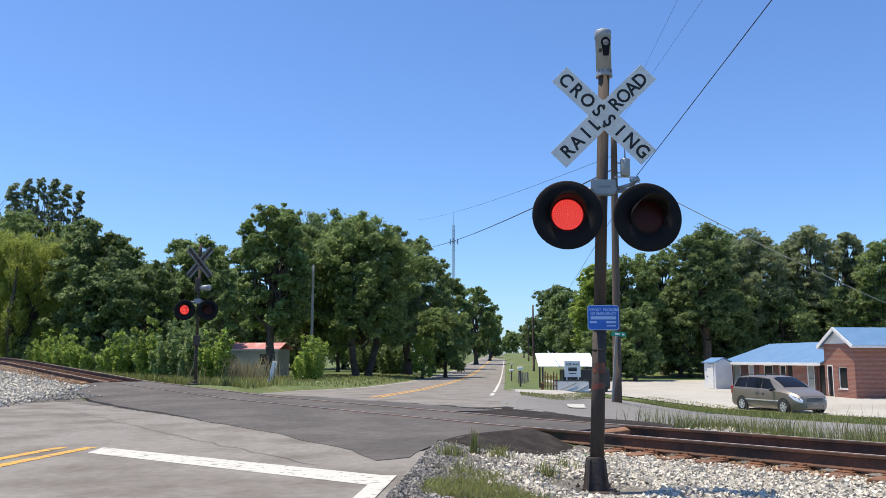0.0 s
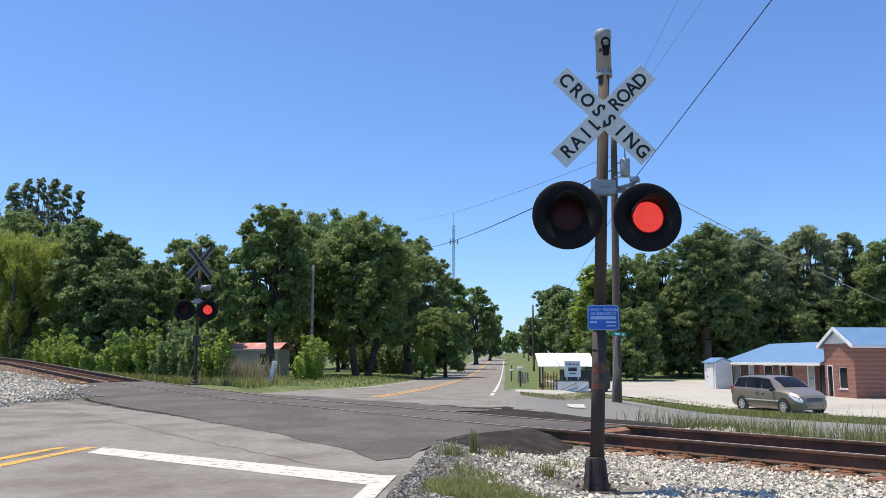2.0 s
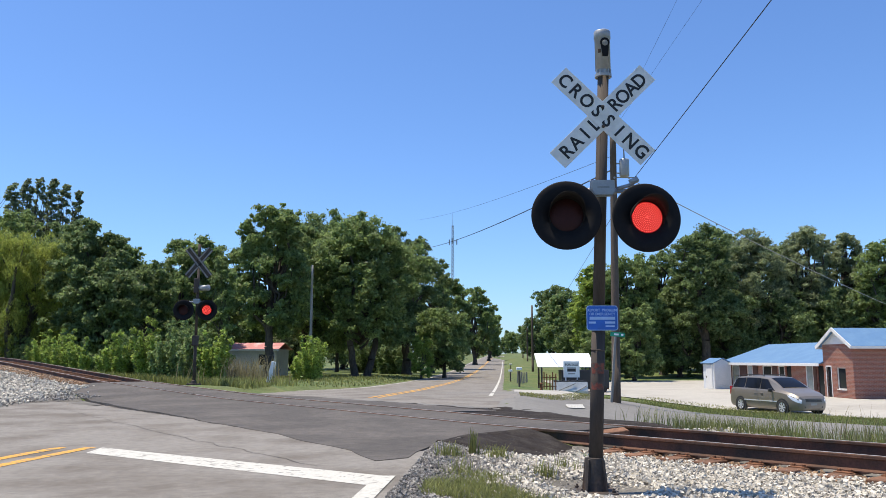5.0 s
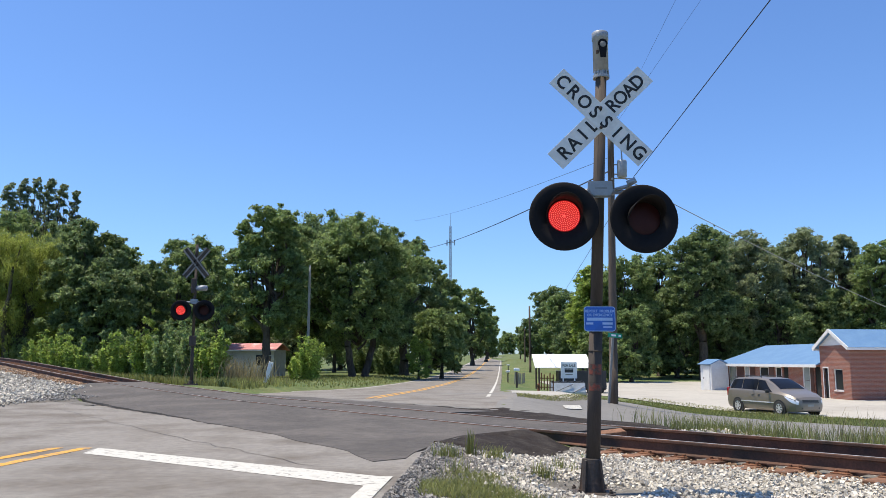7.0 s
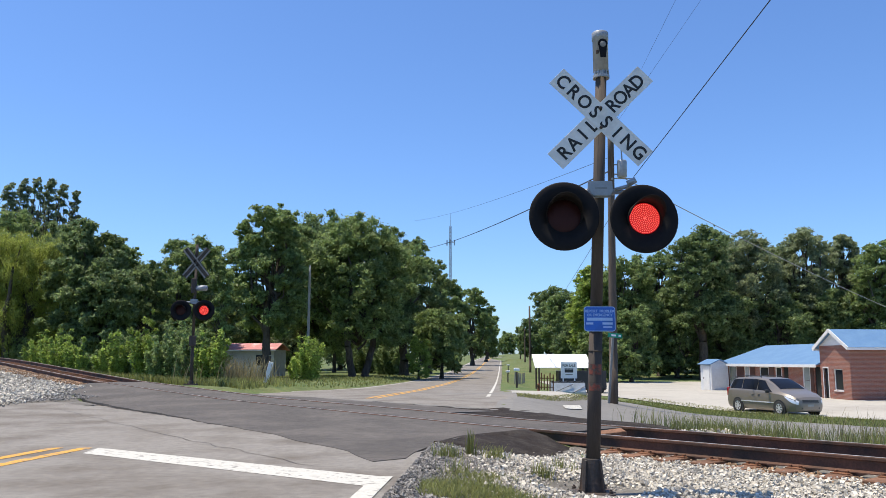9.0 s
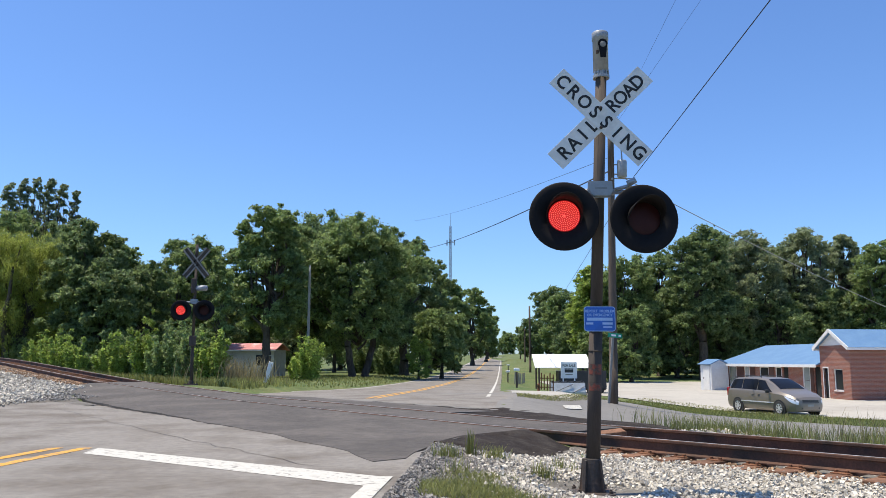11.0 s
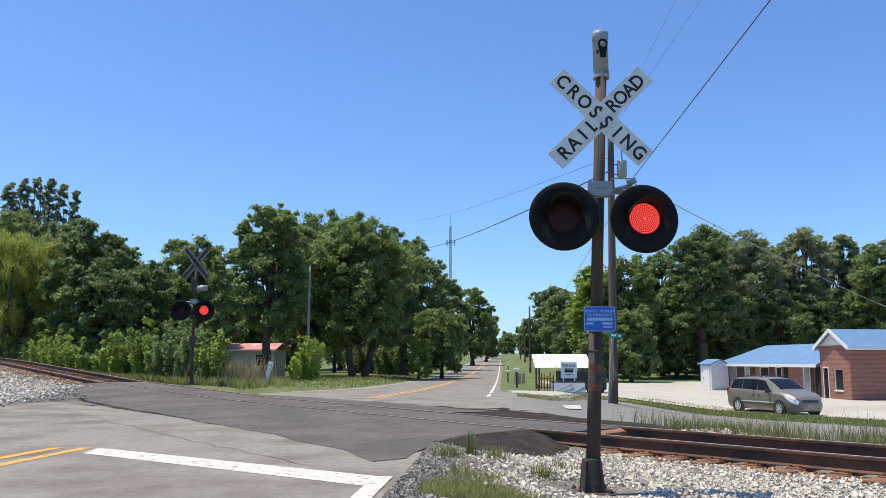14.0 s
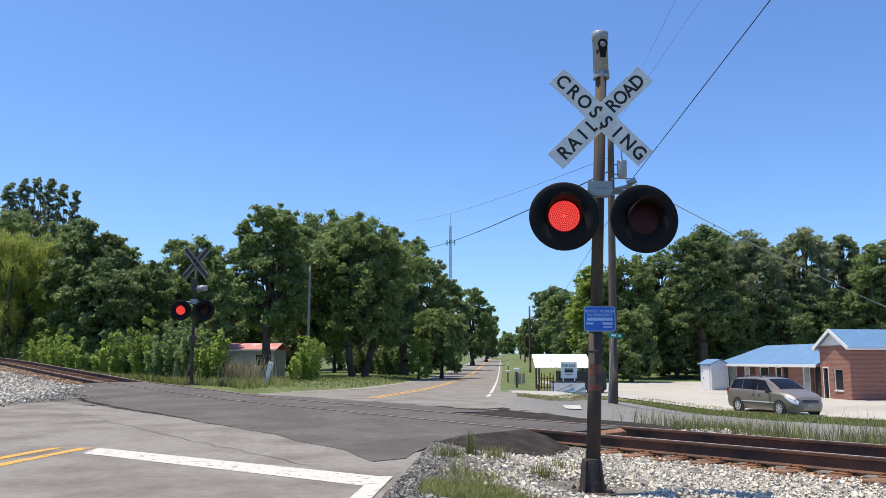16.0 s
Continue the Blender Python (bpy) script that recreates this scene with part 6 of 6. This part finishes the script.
    # right of the road
    for i, (px, D, top, w, m, c) in enumerate((
            (980, 190, 520, 80, M_LEAF_DARK, 8000), (948, 175, 580, 56, M_LEAF_DARK, 3000), (1012, 140, 560, 60, M_LEAF_DARK, 4000), (1000, 150, 528, 80, M_LEAF_MID, 6000),
            (1055, 96, 486, 90, M_LEAF_BRIGHT, 9000), (1115, 92, 468, 110, M_LEAF_MID, 10000), (1172, 98, 458, 90, M_LEAF_MID, 9000),
            (1248, 90, 414, 125, M_LEAF_DARK, 13000), (1335, 95, 424, 120, M_LEAF_GREY, 11000), (1430, 96, 416, 110, M_LEAF_GREY, 11000),
            (1500, 98, 420, 80, M_LEAF_GREY, 8000), (1560, 92, 440, 110, M_LEAF_MID, 9000), (1650, 92, 430, 130, M_LEAF_MID, 5000), (1390, 102, 440, 90, M_LEAF_MID, 6000),
            (1290, 100, 430, 110, M_LEAF_MID, 7000), (1200, 93, 520, 110, M_LEAF_DARK, 9000), (1290, 93, 530, 120, M_LEAF_DARK, 9000), (1380, 94, 530, 130, M_LEAF_DARK, 9000),
            (1470, 94, 530, 120, M_LEAF_DARK, 8000), (1120, 84, 560, 100, M_LEAF_MID, 7000), (1060, 84, 590, 80, M_LEAF_MID, 5000), (1550, 94, 530, 110, M_LEAF_DARK, 7000),
            (1080, 110, 640, 120, M_LEAF_DARK, 4000))):
        plant(200 + i, px, D, top - 6, w * 1.1, m, "tall green tree in the wood edge", count=c, clear=0.22 if top < 500 else 0.01, lobes_n=30, taper=0.12, leaf_size=0.3 if D < 140 else 0.45, group="trees of the wood edge")
    for i, px in enumerate(range(1050, 1600, 62)):
        plant(300 + i, px, 104 + i % 3 * 3, 560 + 14 * (i % 2), 105, M_LEAF_DARK, "dense dark tree inside the wood", count=4500, clear=0.0, lobes_n=18, leaf_size=0.34, group="trees of the wood edge")
    for i, (px, D, top, w) in enumerate(((908, 420, 598, 34), (930, 380, 590, 30), (895, 500, 612, 22), (875, 300, 590, 24), (868, 240, 560, 44))):
        plant(240 + i, px, D, top, w, M_LEAF_MID, "distant green tree beside the road", count=2500, clear=0.02, lobes_n=10, leaf_size=0.8)


def blades(name, count, where, height, width, material, label, lean=0.35, seed=3):
    """Grass: bent two-piece blades, scattered."""
    rng = np.random.default_rng(seed)
    x, y = where(rng, count)
    n = len(x)
    z = land_z(x, y, False) + 0.0
    h = height * rng.uniform(0.45, 1.25, n)
    a = rng.uniform(0, 2 * math.pi, n)
    b = rng.uniform(0, 2 * math.pi, n)
    ln = lean * rng.uniform(0.2, 1.2, n) * h
    w = width * rng.uniform(0.6, 1.3, n)
    p = np.stack([x, y, z], 1)
    side = np.stack([np.cos(a), np.sin(a), 0 * a], 1) * w[:, None] / 2
    way = np.stack([np.cos(b), np.sin(b), 0 * b], 1)
    mid = p + way * (ln * 0.35)[:, None] + np.stack([0 * h, 0 * h, h * 0.6], 1)
    tip = p + way * ln[:, None] + np.stack([0 * h, 0 * h, h], 1)
    v = np.stack([p - side, p + side, mid + side * 0.7, mid - side * 0.7, tip + side * 0.12, tip - side * 0.12], 1).reshape(-1, 3)
    i = np.arange(n)[:, None] * 6
    f = np.concatenate([i + np.array((0, 1, 2, 3)), i + np.array((3, 2, 4, 5))])
    return tagged(part(name, raw(name, v, f, material), None), label, "grass", kind="stuff")


def grass():
    def strip_near(rng, n):
        s, q = rng.uniform(-32, -0.6, n), 2.9 + 7.0 * rng.random(n) ** 1.5
        k = rng.random(n) < 0.12 + 0.88 * (np.sin(s * 1.7) * np.sin(s * 0.6 + q) > 0.0)
        return track(s[k], q[k])
    blades("tall_grass", 46000, strip_near, 0.34, 0.011, M_GRASS, "tall uncut grass between rails and side road")

    def corner(rng, n):
        t, u = rng.random(n), rng.uniform(0.05, 0.95, n)
        ax, ay = np.interp(t, (0, 0.3, 0.65, 1), (2.0, 3.4, 6.05, 8.75)), np.interp(t, (0, 0.3, 0.65, 1), (24.6, 25.8, 33.0, 39.8))
        bx, by = np.interp(t, (0, 0.35, 1), (2.6, 4.5, 9.6)), np.interp(t, (0, 0.35, 1), (28.5, 32.0, 51.0))
        x, y = ax + (bx - ax) * u, ay + (by - ay) * u
        k = x > road_x(y) + half_right(y) + 0.1
        return x[k], y[k]
    blades("verge_grass", 5000, corner, 0.1, 0.025, M_GRASS, "short rough grass between side road and driveway", 0.5, 16)
    blades("dry_weeds", 2500, corner, 0.09, 0.025, M_GRASS_DRY, "short dead brown grass between side road and driveway", 0.5, 17)

    def seed_heads(rng, n):
        s, q = rng.uniform(-30, -3, n), rng.uniform(3.2, 7.5, n)
        return track(s, q)
    blades("dry_grass", 3200, seed_heads, 0.55, 0.012, M_GRASS_DRY, "dry straw-coloured seed stalks among the grass", 0.3, 7)

    def brown(rng, n):
        return rng.normal(-9.3, 0.9, n), rng.normal(36.0, 1.0, n)
    blades("dry_weeds", 700, brown, 1.1, 0.03, M_GRASS_DRY, "tall dry brown weeds beside the shrubs", 0.4, 15)

    def second(rng, n):
        s = rng.uniform(-26, 20, n)
        q = 20.6 + 0.38 * np.maximum(0, s - 5) + rng.random(n) * (6.0 + 0.1 * np.maximum(0, s - 9))
        return track(s, q)
    blades("verge_grass", 24000, second, 0.13, 0.03, M_GRASS, "short grass strip before the parking lot", 0.5, 8)

    def front(rng, n):
        y = rng.uniform(6.3, 7.75, n)
        x = road_x(y) + half_right(y) + 0.12 + rng.random(n) * 1.15
        k = np.sin(x * 5) + np.sin(y * 4 + x) + rng.normal(0, 0.5, n) > 0.1
        return x[k], y[k]
    blades("verge_grass", 12000, front, 0.085, 0.008, M_GRASS, "short green weeds on the gravel shoulder", 0.6, 9)

    def tufts(rng, n):
        cs = np.array([(0.05, 8.95), (0.12, 9.0), (0.66, 9.2), (0.6, 9.25), (1.35, 8.9), (1.05, 8.3), (0.2, 7.9)])
        c = cs[rng.integers(0, len(cs), n)]
        d = rng.normal(0, 0.07, (n, 2))
        return c[:, 0] + d[:, 0], c[:, 1] + d[:, 1]
    blades("weed_tufts", 420, tufts, 0.16, 0.012, M_GRASS, "green weed tufts growing through the ballast", 0.45, 10)

    def tall(rng, n):
        return 0.36 + rng.normal(0, 0.03, n), 9.35 + rng.normal(0, 0.03, n)
    blades("weed_stalk", 45, tall, 0.28, 0.018, M_GRASS, "tall leafy weed on the gravel shoulder", 0.14, 12)

    def left_edge(rng, n):
        s, q = rng.uniform(3, 46, n), 3.6 + rng.random(n) ** 2 * 5
        x, y = track(s, q)
        k = x < road_x(y) - half_left(y) - 0.1
        return x[k], y[k]
    blades("rough_grass", 14000, left_edge, 0.34, 0.03, M_GRASS, "rough grass along the far side of the track", 0.45, 13)

    def lawn(rng, n):
        x, y = rng.uniform(-34, 0, n), rng.uniform(30, 80, n)
        k = (x < road_x(y) - half_left(y) - 0.1) & ((x - O[0]) * N[0] + (y - O[1]) * N[1] > 4)
        return x[k], y[k]
    blades("lawn_grass", 18000, lawn, 0.14, 0.06, M_GRASS, "green lawn grass under the trees", 0.6, 14)


# ---------------------------------------------------------------- calls
land()
roads()
rails()
ballast()
near_signal = signal(pose(1.478, 7.87, 0.0), 2.6, 1.0, False)
far_signal = signal(pose(-9.28, 30.0, 0.36), 0.0, 1.12, True)
loose_timber()
utilities()
brick_building()
shed()
hut()
minivan()
lot_things()
trees()
grass()


# ---------------------------------------------------------------- what moves
def motions():
    """The two pairs of lamps flash in turn: each lit array comes forward through its lens and draws back."""
    half, first = 0.676, 0.424
    for i, (arr, turn) in enumerate(LAMPS):
        left_lamp = i % 2 == 0
        on, off = turn @ Matrix.Translation((0, 0, 0.012)), turn @ Matrix.Translation((0, 0, -0.045))
        lit = left_lamp
        rows = [(0.0, on if lit else off)]
        t = first
        while t < 15.99:
            was = on if lit else off
            lit = not lit
            now = on if lit else off
            if lit:
                rows += [(t, was), (t + 1 / 30, now)]
            else:
                rows += [(t - 1 / 30, was), (t, now)]
            t += half
        rows.append((16.0, on if lit else off))
        walk(arr, rows)


motions()
